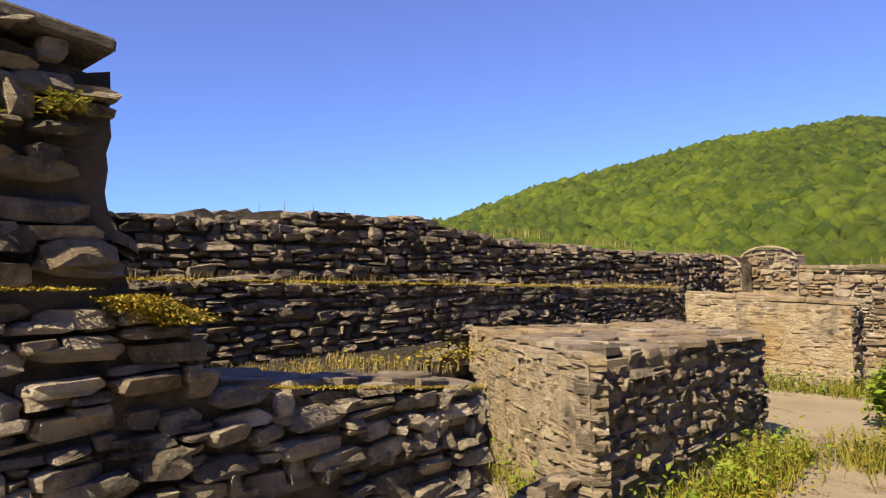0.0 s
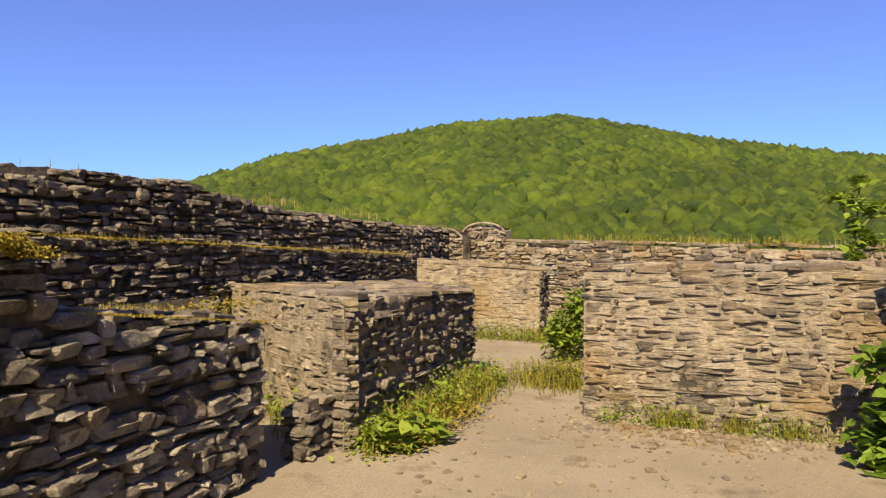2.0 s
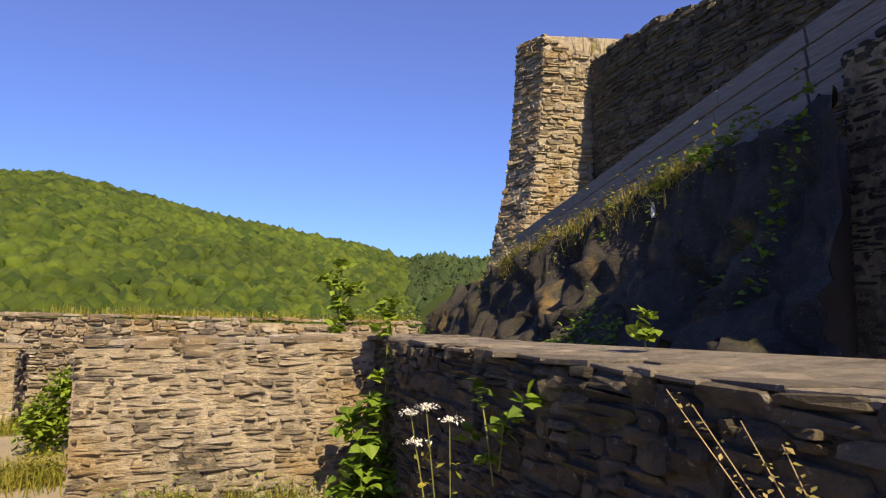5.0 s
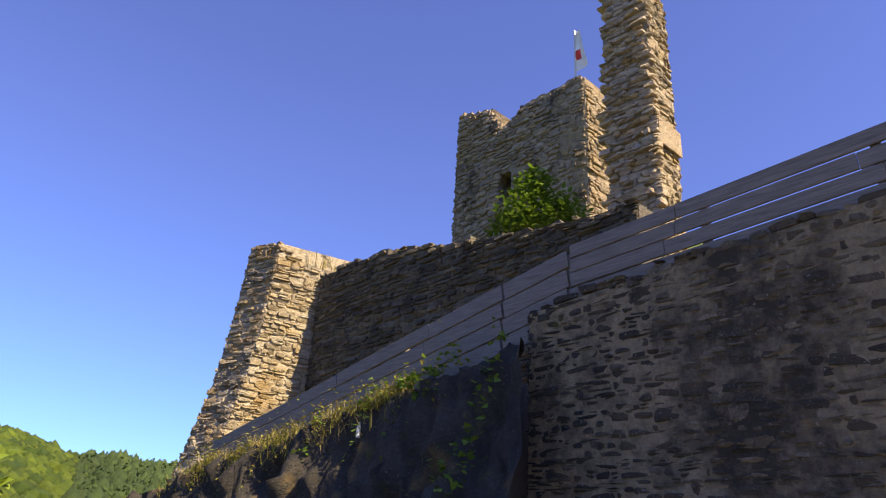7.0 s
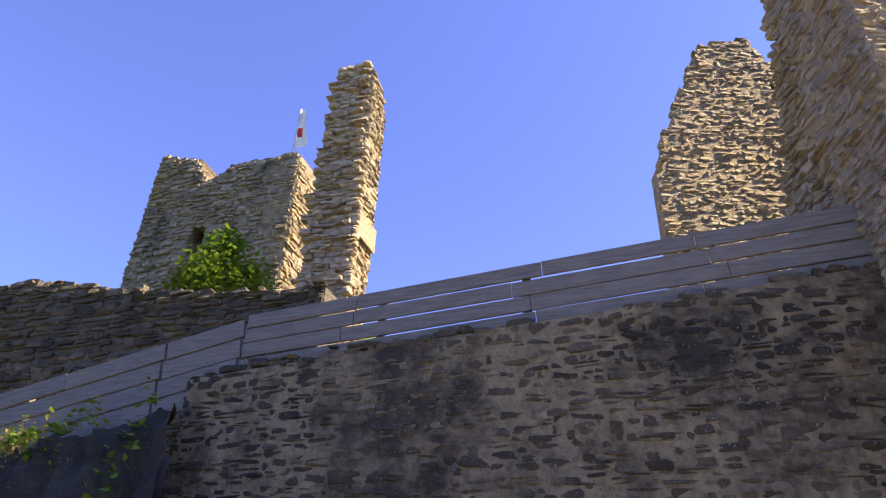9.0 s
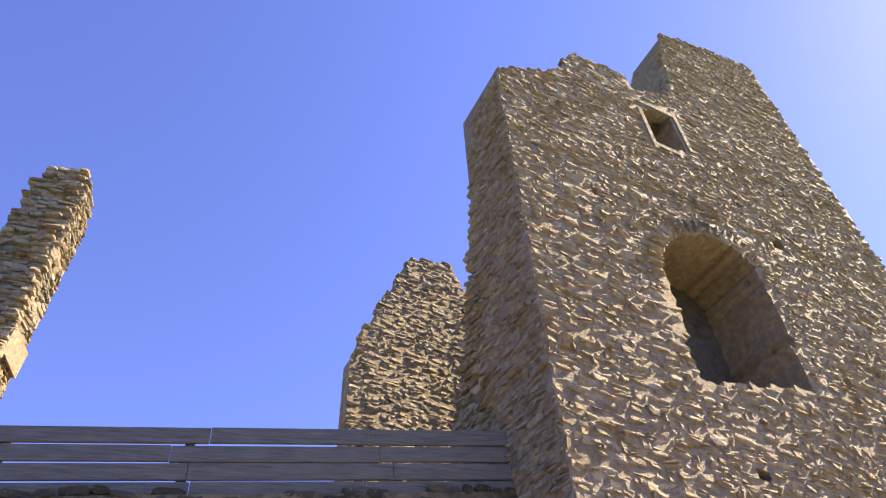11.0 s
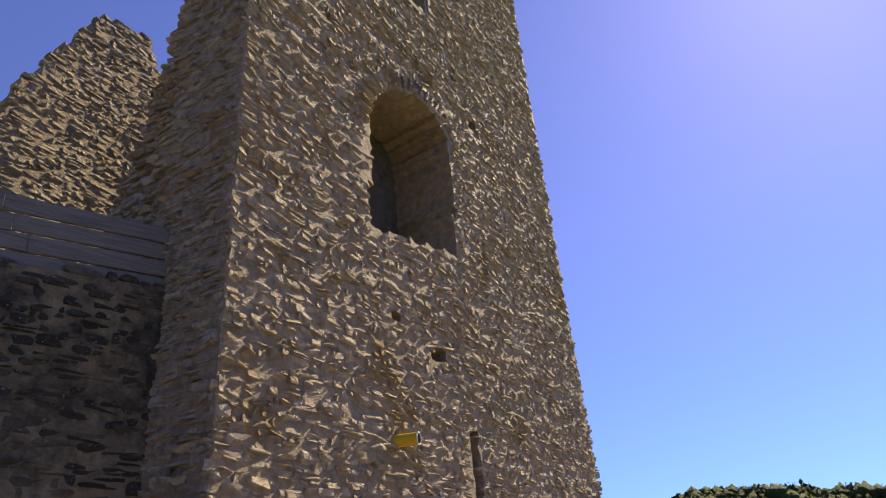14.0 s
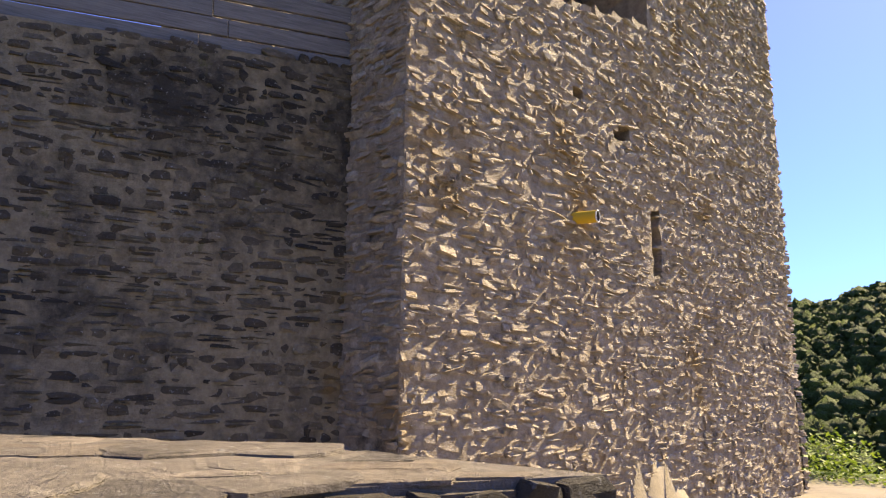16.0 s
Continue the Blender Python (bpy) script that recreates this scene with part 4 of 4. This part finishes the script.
# free-standing pillar of wall
p_ob = thing("ruined_pier", "tall free-standing pier of broken wall, one side sunlit", "ruin", at=(11.5, 6.8, 7))
PIER_L = profile([(7, 7.30), (9, 7.25), (11, 7.30), (13, 7.22), (15.0, 7.12)])
PIER_R = profile([(7, 6.12), (9, 6.1), (10, 6.05), (12, 6.12), (14, 6.2), (15.5, 6.35)])
slab((11.23, 7.5), (11.23, 6.0), 0.9, lambda s, z: 7.5 - PIER_L(z) < s < 7.5 - PIER_R(z) and z < 15.2, 15.4, 0.12, TAN_MORTAR, p_ob, low=6.8, rough=0.45)
lay(p_ob, courses((11.2, 7.5), (11.2, 6.0), [(0, 15.0), (0.6, 15.3), (1.3, 15.1), (1.5, 14.2)], 7.0, (0.07, 0.15), (0.15, 0.5), 0.07, gap=0.004, keep=lambda s, z: 7.5 - PIER_L(z) - 0.05 < s < 7.5 - PIER_R(z) + 0.03, seed=141), TAN, (11.2, 6.8, 12), 150)
lay(p_ob, courses((11.2, 6.1), (12.15, 6.1), [(0, 15.0), (0.5, 14.6), (0.95, 14.0)], 7.0, (0.07, 0.14), (0.15, 0.45), 0.03, gap=0.004, seed=142), BEIGE)

# broken gable behind the fence
g_ob = thing("broken_gable", "jagged remnant of a tan stone gable wall", "ruin", at=(11.5, -1.2, 5))
GT = profile([(0, 9.9), (0.36, 11.0), (0.55, 11.5), (0.8, 12.15), (1.34, 13.45), (1.56, 13.6), (2.4, 13.75), (2.8, 13.0), (3.3, 12.2), (4.0, 11.5), (5.0, 10.8)])
slab((11.008, -0.35), (12.508, -5.05), 0.35, lambda s, z: z < GT(s) - 0.05, 14.0, 0.13, TAN_MORTAR, g_ob, low=4.4, rough=0.45)
lay(g_ob, courses((11.0, -0.35), (12.5, -5.05), GT, 4.6, (0.06, 0.12), (0.12, 0.42), 0.007, gap=0.006, seed=151), TAN, (11, -1.2, 10), 200)

# the keep far behind
k_ob = thing("castle_tower", "square ruined castle keep of brown stone with broken battlements", "tower", at=(26, 20, 16))
KX = 22.0
K_TOP = profile([(0, 24.6), (2.5, 23.8), (2.75, 23.2), (3.3, 22.3), (3.9, 22.4), (4.7, 23.0), (6.0, 22.9), (8.2, 23.05), (8.6, 22.7)])


def k_solid(s, z):
    return z < K_TOP(s) and not (3.2 < s < 4.1 and 17.8 < z < 19.5)


slab((KX + 0.05, 24.0), (KX + 0.05, 15.4), 1.6, k_solid, 25.4, 0.2, FAR_STONE, k_ob, "front_wall", low=8.0, rough=0.45)
lay(k_ob, courses((KX, 24.0), (KX, 15.4), K_TOP, 13.0, (0.14, 0.28), (0.25, 0.8), 0.06, keep=lambda s, z: k_solid(s, z + 0.1) and k_solid(s, z - 0.1), seed=161), FAR_STONE, (22, 18, 22), 300)
slab((KX, 15.35), (KX + 8, 15.35), 1.5, lambda s, z: z < 22.5 - 0.25 * math.sin(s * 3) - 0.3 * s, 25.4, 0.25, FAR_STONE, k_ob, "side_wall", low=8.0, rough=0.45)
lay(k_ob, courses((KX, 15.3), (KX + 8, 15.3), [(0, 22.6), (2, 21.8), (8, 20)], 13.0, (0.16, 0.32), (0.25, 0.8), 0.06, seed=162), FAR_STONE)
slab((KX + 1.7, 23.9), (KX + 1.7, 15.5), 0.4, lambda s, z: z < 21.6, 21.8, 0.6, FAR_STONE, k_ob, "inner_wall", low=10)
flag = thing("flag", "white and red pennant hanging on a pole over the keep", "flag", at=(22.6, 16.3, 22.4))
v, f = tube([(22.6, 16.3, 22.2), (22.6, 16.3, 26.5)], 0.05, 8)
part_mesh("pole", v, f, METAL, flag)
vs, fs = [], []
for i in range(9):
    z = 26.4 - i * 0.31
    for j, (dx, dy) in enumerate(((0, 0.03), (0.06, -0.14 - 0.03 * i), (-0.05, -0.26 - 0.06 * i))):
        vs.append((22.6 + dx + 0.04 * math.sin(i), 16.26 + dy, z))
for i in range(8):
    for j in range(2):
        fs.append((i * 3 + j, i * 3 + j + 1, i * 3 + j + 4, i * 3 + j + 3))
part_mesh("cloth", vs, [q for q in fs if q not in (fs[8], fs[10])], WHITE, flag)
part_mesh("stripe", [(x + 0.012, y, z) for x, y, z in vs], [fs[8], fs[10]], RED, flag)


# ---- plants ----
r = np.random.default_rng(21)
grass("dry and green weeds along the foot of the sunlit wall", strip((-0.9, 6.40, 0), (1.3, 6.38, 0), 320, 0.05, r, clump=0.025), 0.19, GRASS, 31, 0.01, 0.9)
grass("green weeds along the foot of the slate stump", strip((-2.45, 4.8, 0), (-2.35, 7.6, 0), 1500, 0.13, r, clump=0.06), 0.26, GRASS, 32, 0.01, 0.8)
grass("rank grass in the gap between the walls", np.column_stack([r.normal(-1.55, 0.28, 900), r.normal(7.9, 0.3, 900), np.zeros(900)]), 0.24, GRASS, 33, 0.010, 0.9)
grass("grass along the foot of the pale wall", strip((-5.0, 11.15, 0), (-1.2, 11.2, 0), 900, 0.12, r, clump=0.06), 0.24, GRASS, 34, 0.012, 0.8)
grass("weeds at the foot of the sunlit stump face", strip((-4.9, 6.45, 0), (-3.2, 4.95, 0), 500, 0.12, r, clump=0.08), 0.24, GRASS, 35, 0.01, 0.8)
grass("dry grass on the mossy ledge", strip((-5.3, 1.5, 1.78), (-5.1, 11.2, 1.41), 1000, 0.08, r, clump=0.03), 0.09, DRY, 36, 0.006)
grass("dry grass on top of the back wall", strip((-5.75, 4.5, 2.32), (-5.3, 13.9, 1.9), 350, 0.12, r, clump=0.03), 0.12, DRY, 37, 0.006)
grass("mossy grass on the earth fill", np.column_stack([r.uniform(-5.0, -3.6, 2600), r.uniform(1.65, 4.6, 2600), np.full(2600, 1.05)]), 0.07, DRY, 38, 0.006)
pts = strip((6.62, 15.8, 0), (6.66, 8.0, 0), 800, 0.10, r, clump=0.012)
pts[:, 2] = [bank_height(x, y) + 0.05 for x, y, _ in pts]
grass("dry and green grass along the top of the bank", pts, 0.30, DRY, 39, 0.010, 1.2)
pts = strip((6.6, 17.0, 0), (6.66, 8.0, 0), 900, 0.10, r, clump=0.02)
pts[:, 2] = [bank_height(x, y) for x, y, _ in pts]
grass("green grass on the bank", pts, 0.24, GRASS, 40, 0.014, 0.9)
grass("grass and weeds on the boundary wall", strip((-3.5, 14.3, 1.64), (3.8, 14.3, 1.52), 900, 0.12, r, clump=0.03), 0.2, GRASS, 41, 0.018)
grass("dry tufts on the leaning buttress", strip((9.9, 17, 9.3), (11.2, 16.9, 9.2), 300, 0.2, r), 0.5, DRY, 42, 0.03)



def weeds(label, a, b, n, spread, rise, size, mat, seed, clump=0.05):
    q = np.random.default_rng(seed)
    p = strip(a, b, n, spread, q, clump=clump)
    p[:, 2] += np.abs(q.normal(0, rise, n))
    vs, fs = leaves_at(p, size, q)
    return tagged(new("weeds", mesh_from("weeds", vs, fs, mat)), label, "weeds", kind="stuff")


weeds("low yellow-green weeds along the foot of the sunlit wall", (-0.9, 6.38, 0), (1.2, 6.36, 0), 900, 0.05, 0.10, 0.035, BRIGHT, 81)
weeds("leafy weeds along the foot of the slate stump", (-2.42, 4.7, 0), (-2.35, 7.7, 0), 2600, 0.13, 0.16, 0.05, BRIGHT, 82)
weeds("golden weeds beside the path", (-2.2, 4.7, 0), (-2.1, 6.6, 0), 1300, 0.10, 0.11, 0.035, MOSS, 83)
weeds("leafy weeds in the gap between the walls", (-2.0, 7.9, 0), (-1.2, 7.9, 0), 1800, 0.16, 0.13, 0.045, GRASS, 84, 0.2)
weeds("weeds along the foot of the pale wall", (-5.0, 11.1, 0), (-1.5, 11.2, 0), 1800, 0.12, 0.15, 0.05, BRIGHT, 85)
weeds("weeds at the foot of the sunlit face of the stump", (-4.7, 6.3, 0), (-3.2, 5.0, 0), 900, 0.10, 0.13, 0.05, BRIGHT, 86)
weeds("creeping plants on top of the boundary wall", (-1.5, 14.2, 1.6), (4.0, 14.2, 1.5), 1200, 0.10, 0.10, 0.06, GRASS, 87)

# moss
def moss(label, a, b, n, spread, seed, size=0.02):
    q = np.random.default_rng(seed)
    vs, fs = leaves_at(strip(a, b, n, spread, q, clump=0.05), size, q, 1.0)
    return tagged(new("moss", mesh_from("moss", vs, fs, MOSS)), label, "moss", kind="stuff")


moss("yellow moss along the stone ledge", (-5.08, 1.6, 1.80), (-4.93, 10.8, 1.43), 12000, 0.035, 51)
moss("thick yellow moss cushion on the dark wall", (-2.86, 2.0, 1.68), (-2.84, 2.2, 1.58), 9000, 0.045, 52, 0.016)
moss("yellow moss on the dark wall's joints", (-2.84, 1.01, 1.75), (-2.84, 1.85, 1.71), 1400, 0.02, 53, 0.012)
moss("moss on the low wall's top edge", (-2.87, 2.46, 1.30), (-2.87, 3.92, 1.10), 1500, 0.018, 54, 0.012)
leafy("wall_fern", "small green fern growing from the tall stump", "fern", (-2.83, 1.77, 2.31), [(0, 0, 0, 0.05), (0, 0.06, 0.02, 0.04)], 160, 0.03, GRASS, 55)
leafy("wall_fern", "small green fern under the coping", "fern", (-2.83, 1.57, 2.24), [(0, 0, 0, 0.045)], 110, 0.03, GRASS, 56)

leafy("broadleaf_weed", "bright broad-leaved weed at the foot of the stump", "weed", (-2.25, 4.85, 0), [(0, 0, 0.15, 0.2), (0.1, 0.35, 0.12, 0.2), (-0.1, -0.1, 0.2, 0.16)], 120, 0.11, BRIGHT, 61, [((0, 0, 0), (0.05, 0.02, 0.2))], lobed=True)
leafy("shrub", "bright green shrub in the gap between the walls", "shrub", (-1.75, 9.3, 0), [(0, 0, 0.45, 0.33), (0.15, 0, 0.8, 0.25), (-0.1, 0.1, 0.25, 0.3)], 2400, 0.085, BRIGHT, 62, [((0, 0, 0), (0.03, 0, 0.5), (0.12, 0, 0.85))])
leafy("climbing_weed", "lobed green leaves climbing in the corner of the walls", "weed", (1.28, 5.9, 0),
      [(0.0, 0, 0.08, 0.22), (-0.08, 0, 0.30, 0.20), (0.06, 0, 0.52, 0.20), (-0.08, 0.1, 0.75, 0.14), (0.08, 0.05, 0.90, 0.14), (-0.12, -0.2, 0.0, 0.2), (0.14, -0.25, 0.3, 0.16)], 420, 0.105, LEAF, 63,
      [((0, 0, 0), (0.02, 0, 0.5), (0.06, 0.1, 1.0)), ((-0.05, -0.2, 0), (-0.05, -0.1, 0.5))], lobed=True)
leafy("sapling", "thin sapling with a yellow-green tuft in the wall corner", "sapling", (1.42, 6.0, 0),
      [(0.07, 0, 1.76, 0.09), (0.10, 0, 1.66, 0.06), (0.03, 0, 1.52, 0.05), (0.15, 0, 1.34, 0.05), (0.04, 0, 1.15, 0.05), (0.08, 0, 0.9, 0.05)], 70, 0.10, BRIGHT, 64, [((0, 0, 0), (0.06, 0, 0.8), (0.08, 0, 1.76))], lobed=True)
leafy("sapling", "young yellow-green tree standing behind the low wall", "sapling", (1.62, 9.4, 0),
      [(0.06, 0, 2.38, 0.10), (-0.18, 0, 2.2, 0.10), (0.24, 0, 2.06, 0.12), (0.0, 0, 2.1, 0.12), (-0.04, 0, 1.85, 0.10), (0.15, 0, 1.7, 0.10), (0.0, 0, 1.5, 0.14)], 170, 0.12, BRIGHT, 65,
      [((0, 0, 0), (0, 0, 1.2), (0.06, 0, 2.4)), ((0, 0, 1.8), (-0.18, 0, 2.2)), ((0, 0, 1.7), (0.24, 0, 2.06))], lobed=True)
leafy("hedge", "green bushes behind the boundary wall", "bush", (3.2, 15.5, 0), [(0, 0, 1.2, 0.7), (-1.2, 0, 1.1, 0.55), (1.1, 0, 1.3, 0.6)], 1500, 0.1, BRIGHT, 66, [((0, 0, 0), (0, 0, 1.0))])
leafy("wall_weed", "small bright weed on the flat wall top", "weed", (2.1, 3.0, 1.50), [(0, 0, 0.10, 0.06), (0.02, 0, 0.18, 0.04)], 40, 0.06, BRIGHT, 67, [((0, 0, 0), (0, 0, 0.15))], lobed=True)
leafy("wall_weed", "lobed leaves growing out of the shaded wall", "weed", (1.44, 3.5, 0.95),
      [(0, 0.16, 0.33, 0.05), (-0.02, 0.0, 0.27, 0.06), (-0.02, -0.3, 0.20, 0.06), (-0.02, -0.54, 0.32, 0.06), (0, 0.28, 0.05, 0.05), (0, -0.04, -0.03, 0.06), (0, -0.15, 0.1, 0.06)], 60, 0.075, LEAF, 68,
      [((0.03, 0, -0.2), (-0.03, -0.05, 0.1), (-0.01, 0.1, 0.32)), ((0.02, -0.1, -0.1), (-0.04, -0.3, 0.18), (-0.02, -0.52, 0.3))], lobed=True)
leafy("bush", "sunlit green bush on the terrace wall below the keep", "bush", (11.0, 9.4, 7.6), [(0, 0, 1.5, 0.8), (0.3, -0.8, 1.3, 0.65), (-0.1, 0.5, 1.0, 0.6), (0, -0.2, 2.2, 0.5)], 2600, 0.16, LEAF, 69, [((0, 0, 0), (0, 0, 1.3))])
weeds("mossy low plants on the earth fill", (-4.9, 2.0, 1.06), (-4.3, 5.6, 1.04), 2200, 0.25, 0.02, 0.03, MOSS, 88, 0.15)
pts = strip((6.55, 16.0, 0), (6.62, 7.0, 0), 1500, 0.12, r, clump=0.02)
pts[:, 2] = [bank_height(x, y) + 0.08 + 0.2 * abs(r.normal()) for x, y, _ in pts]
vs, fs = leaves_at(pts, 0.07, r)
tagged(new("weeds", mesh_from("weeds", vs, fs, GRASS)), "leafy weeds along the top of the bank", "weeds", kind="stuff")
pts = np.column_stack([r.uniform(4.6, 6.8, 2600), r.uniform(5.9, 10.5, 2600), np.zeros(2600)])
pts = pts[[noise.noise((x * 1.1, y * 1.1, 5.0)) > 0.08 and y > 0.9 * x for x, y, _ in pts]]
pts[:, 2] = [bank_height(x, y) + 0.12 + 0.14 * abs(r.normal()) for x, y, _ in pts]
vs, fs = leaves_at(pts, 0.08, r, lobed=True)
tagged(new("ivy", mesh_from("ivy", vs, fs, LEAF)), "dark ivy and brambles hanging over the rocky bank", "ivy", kind="stuff")
leafy("bush", "sunlit bright green bush beyond the castle wall", "bush", (9.7, -14.2, -1.2), [(0, 0, 0.9, 1.15), (0.9, -0.7, 1.25, 1.05), (-0.9, -0.7, 0.5, 1.05), (-1.85, -1.2, 0.2, 0.95), (-0.3, 0.6, -0.3, 1.1), (0.9, 0.2, -0.2, 1.1), (-1.75, 1.9, 0.3, 0.8), (-2.3, 1.3, 0.0, 0.9), (-0.9, 1.6, 0.1, 0.8)], 8000, 0.13, BRIGHT, 70, [((0, 0, -0.6), (0, 0, 0.8))])


def flower_head(ob, tip, q, mat, size=0.024, n=90):
    pts = np.array(tip) + np.column_stack([q.normal(0, size, n), q.normal(0, size, n), q.normal(0.005, 0.006, n)])
    v, f = leaves_at(pts, 0.016, q, 0.2)
    part_mesh("flower_head", v, f, mat, ob, kind="stuff")


def flower_clump(at, tips, label, seed):
    q = np.random.default_rng(seed)
    ob = thing("yarrow", label, "wildflower", "yarrow by the shaded wall", at=at)
    a = np.array(at)
    for i, tip in enumerate(tips):
        tip = np.array(tip)
        mid = a + (tip - a) * 0.55 + (0.02, 0, 0.05)
        v, f = tube([a + (0.012 * i, 0, 0), mid, tip], 0.0035, 5, 0.6)
        stem = part_mesh("stem", v, f, STEM, ob)
        flower_head(stem, tip, q, FLOWER)
        pts = a + (tip - a) * q.uniform(0.1, 0.9, (30, 1)) + q.normal(0, 0.025, (30, 3))
        v, f = leaves_at(pts, 0.035, q)
        part_mesh("foliage", v, f, GRASS, stem, kind="stuff")


flower_clump((0.98, 2.9, 0), [(0.83, 2.9, 1.24), (0.90, 2.9, 1.26), (1.01, 2.9, 1.20), (0.86, 2.92, 1.11)], "white-flowering yarrow in front of the shaded wall", 71)
flower_clump((0.92, 2.85, 0), [(0.87, 2.9, 0.71), (0.97, 2.85, 0.62), (1.05, 2.88, 0.55)], "low white-flowering yarrow on the path", 72)


def dry_stalk(at, tips, label, seed):
    """Bare stalks with small seed heads along them."""
    q = np.random.default_rng(seed)
    ob = thing("seed_stalk", label, "weed", at=at)
    a = np.array(at)
    for tip in tips:
        tip = np.array(tip)
        v, f = tube([a, a + (tip - a) * 0.5 + (0, 0, -0.02), tip], 0.0035, 5, 0.4)
        stem = part_mesh("stem", v, f, DRY_STEM, ob)
        pts = a + (tip - a) * q.uniform(0.55, 1.0, (22, 1)) + q.normal(0, 0.012, (22, 3))
        v, f = leaves_at(pts, 0.022, q)
        part_mesh("seed_heads", v, f, DRY, stem, kind="stuff")


dry_stalk((1.46, 1.12, 0.78), [(1.25, 1.69, 1.45), (1.25, 1.58, 1.42), (1.26, 1.41, 1.40), (1.28, 1.30, 1.36)], "dry reddish seed stalks beside the shaded wall", 73)

# a forgotten bottle by the fence
bm = bmesh.new()
prof = ((0.0, 0.0), (0.035, 0.0), (0.037, 0.15), (0.016, 0.20), (0.015, 0.24), (0.0, 0.24))
rings = [[bm.verts.new((6.5 + rr * math.cos(a), 9.0 + rr * math.sin(a), 3.24 + z)) for a in np.linspace(0, 2 * math.pi, 13)[:-1]] for rr, z in prof[1:-1]]
for lo, hi in zip(rings[:-1], rings[1:]):
    for i in range(12):
        bm.faces.new((lo[i], lo[(i + 1) % 12], hi[(i + 1) % 12], hi[i]))
bm.faces.new(rings[0][::-1])
bm.faces.new(rings[-1])
me = bpy.data.meshes.new("bottle")
bm.to_mesh(me)
bm.free()
me.materials.append(WHITE)
tagged(new("bottle", me), "small white bottle lying forgotten on the grassy bank", "bottle")

# loose stones on the path
t = thing("rubble", "small loose stones scattered on the earth path", "stones", kind="stuff")
ms = []
for i in range(900):
    x, y = r.uniform(-2.2, 1.3), r.uniform(3.6, 7.4)
    if i > 420:
        x, y = r.uniform(-1.2, 1.4), 6.4 - abs(r.normal(0, 0.35))
    if y > 6.42 and x > -1.2:
        continue
    s = 0.012 + 0.04 * r.random() ** 4
    m = np.eye(4)
    an = r.uniform(0, 6.28)
    m[:3, 0] = np.array((math.cos(an), math.sin(an), 0)) * s * 1.6
    m[:3, 2] = np.array((-math.sin(an), math.cos(an), 0)) * s * 1.2
    m[:3, 1] = (0, 0, -s * 0.7)
    m[:3, 3] = (x, y, s * 0.2)
    ms.append(m)
lay(t, ms, BEIGE, None)
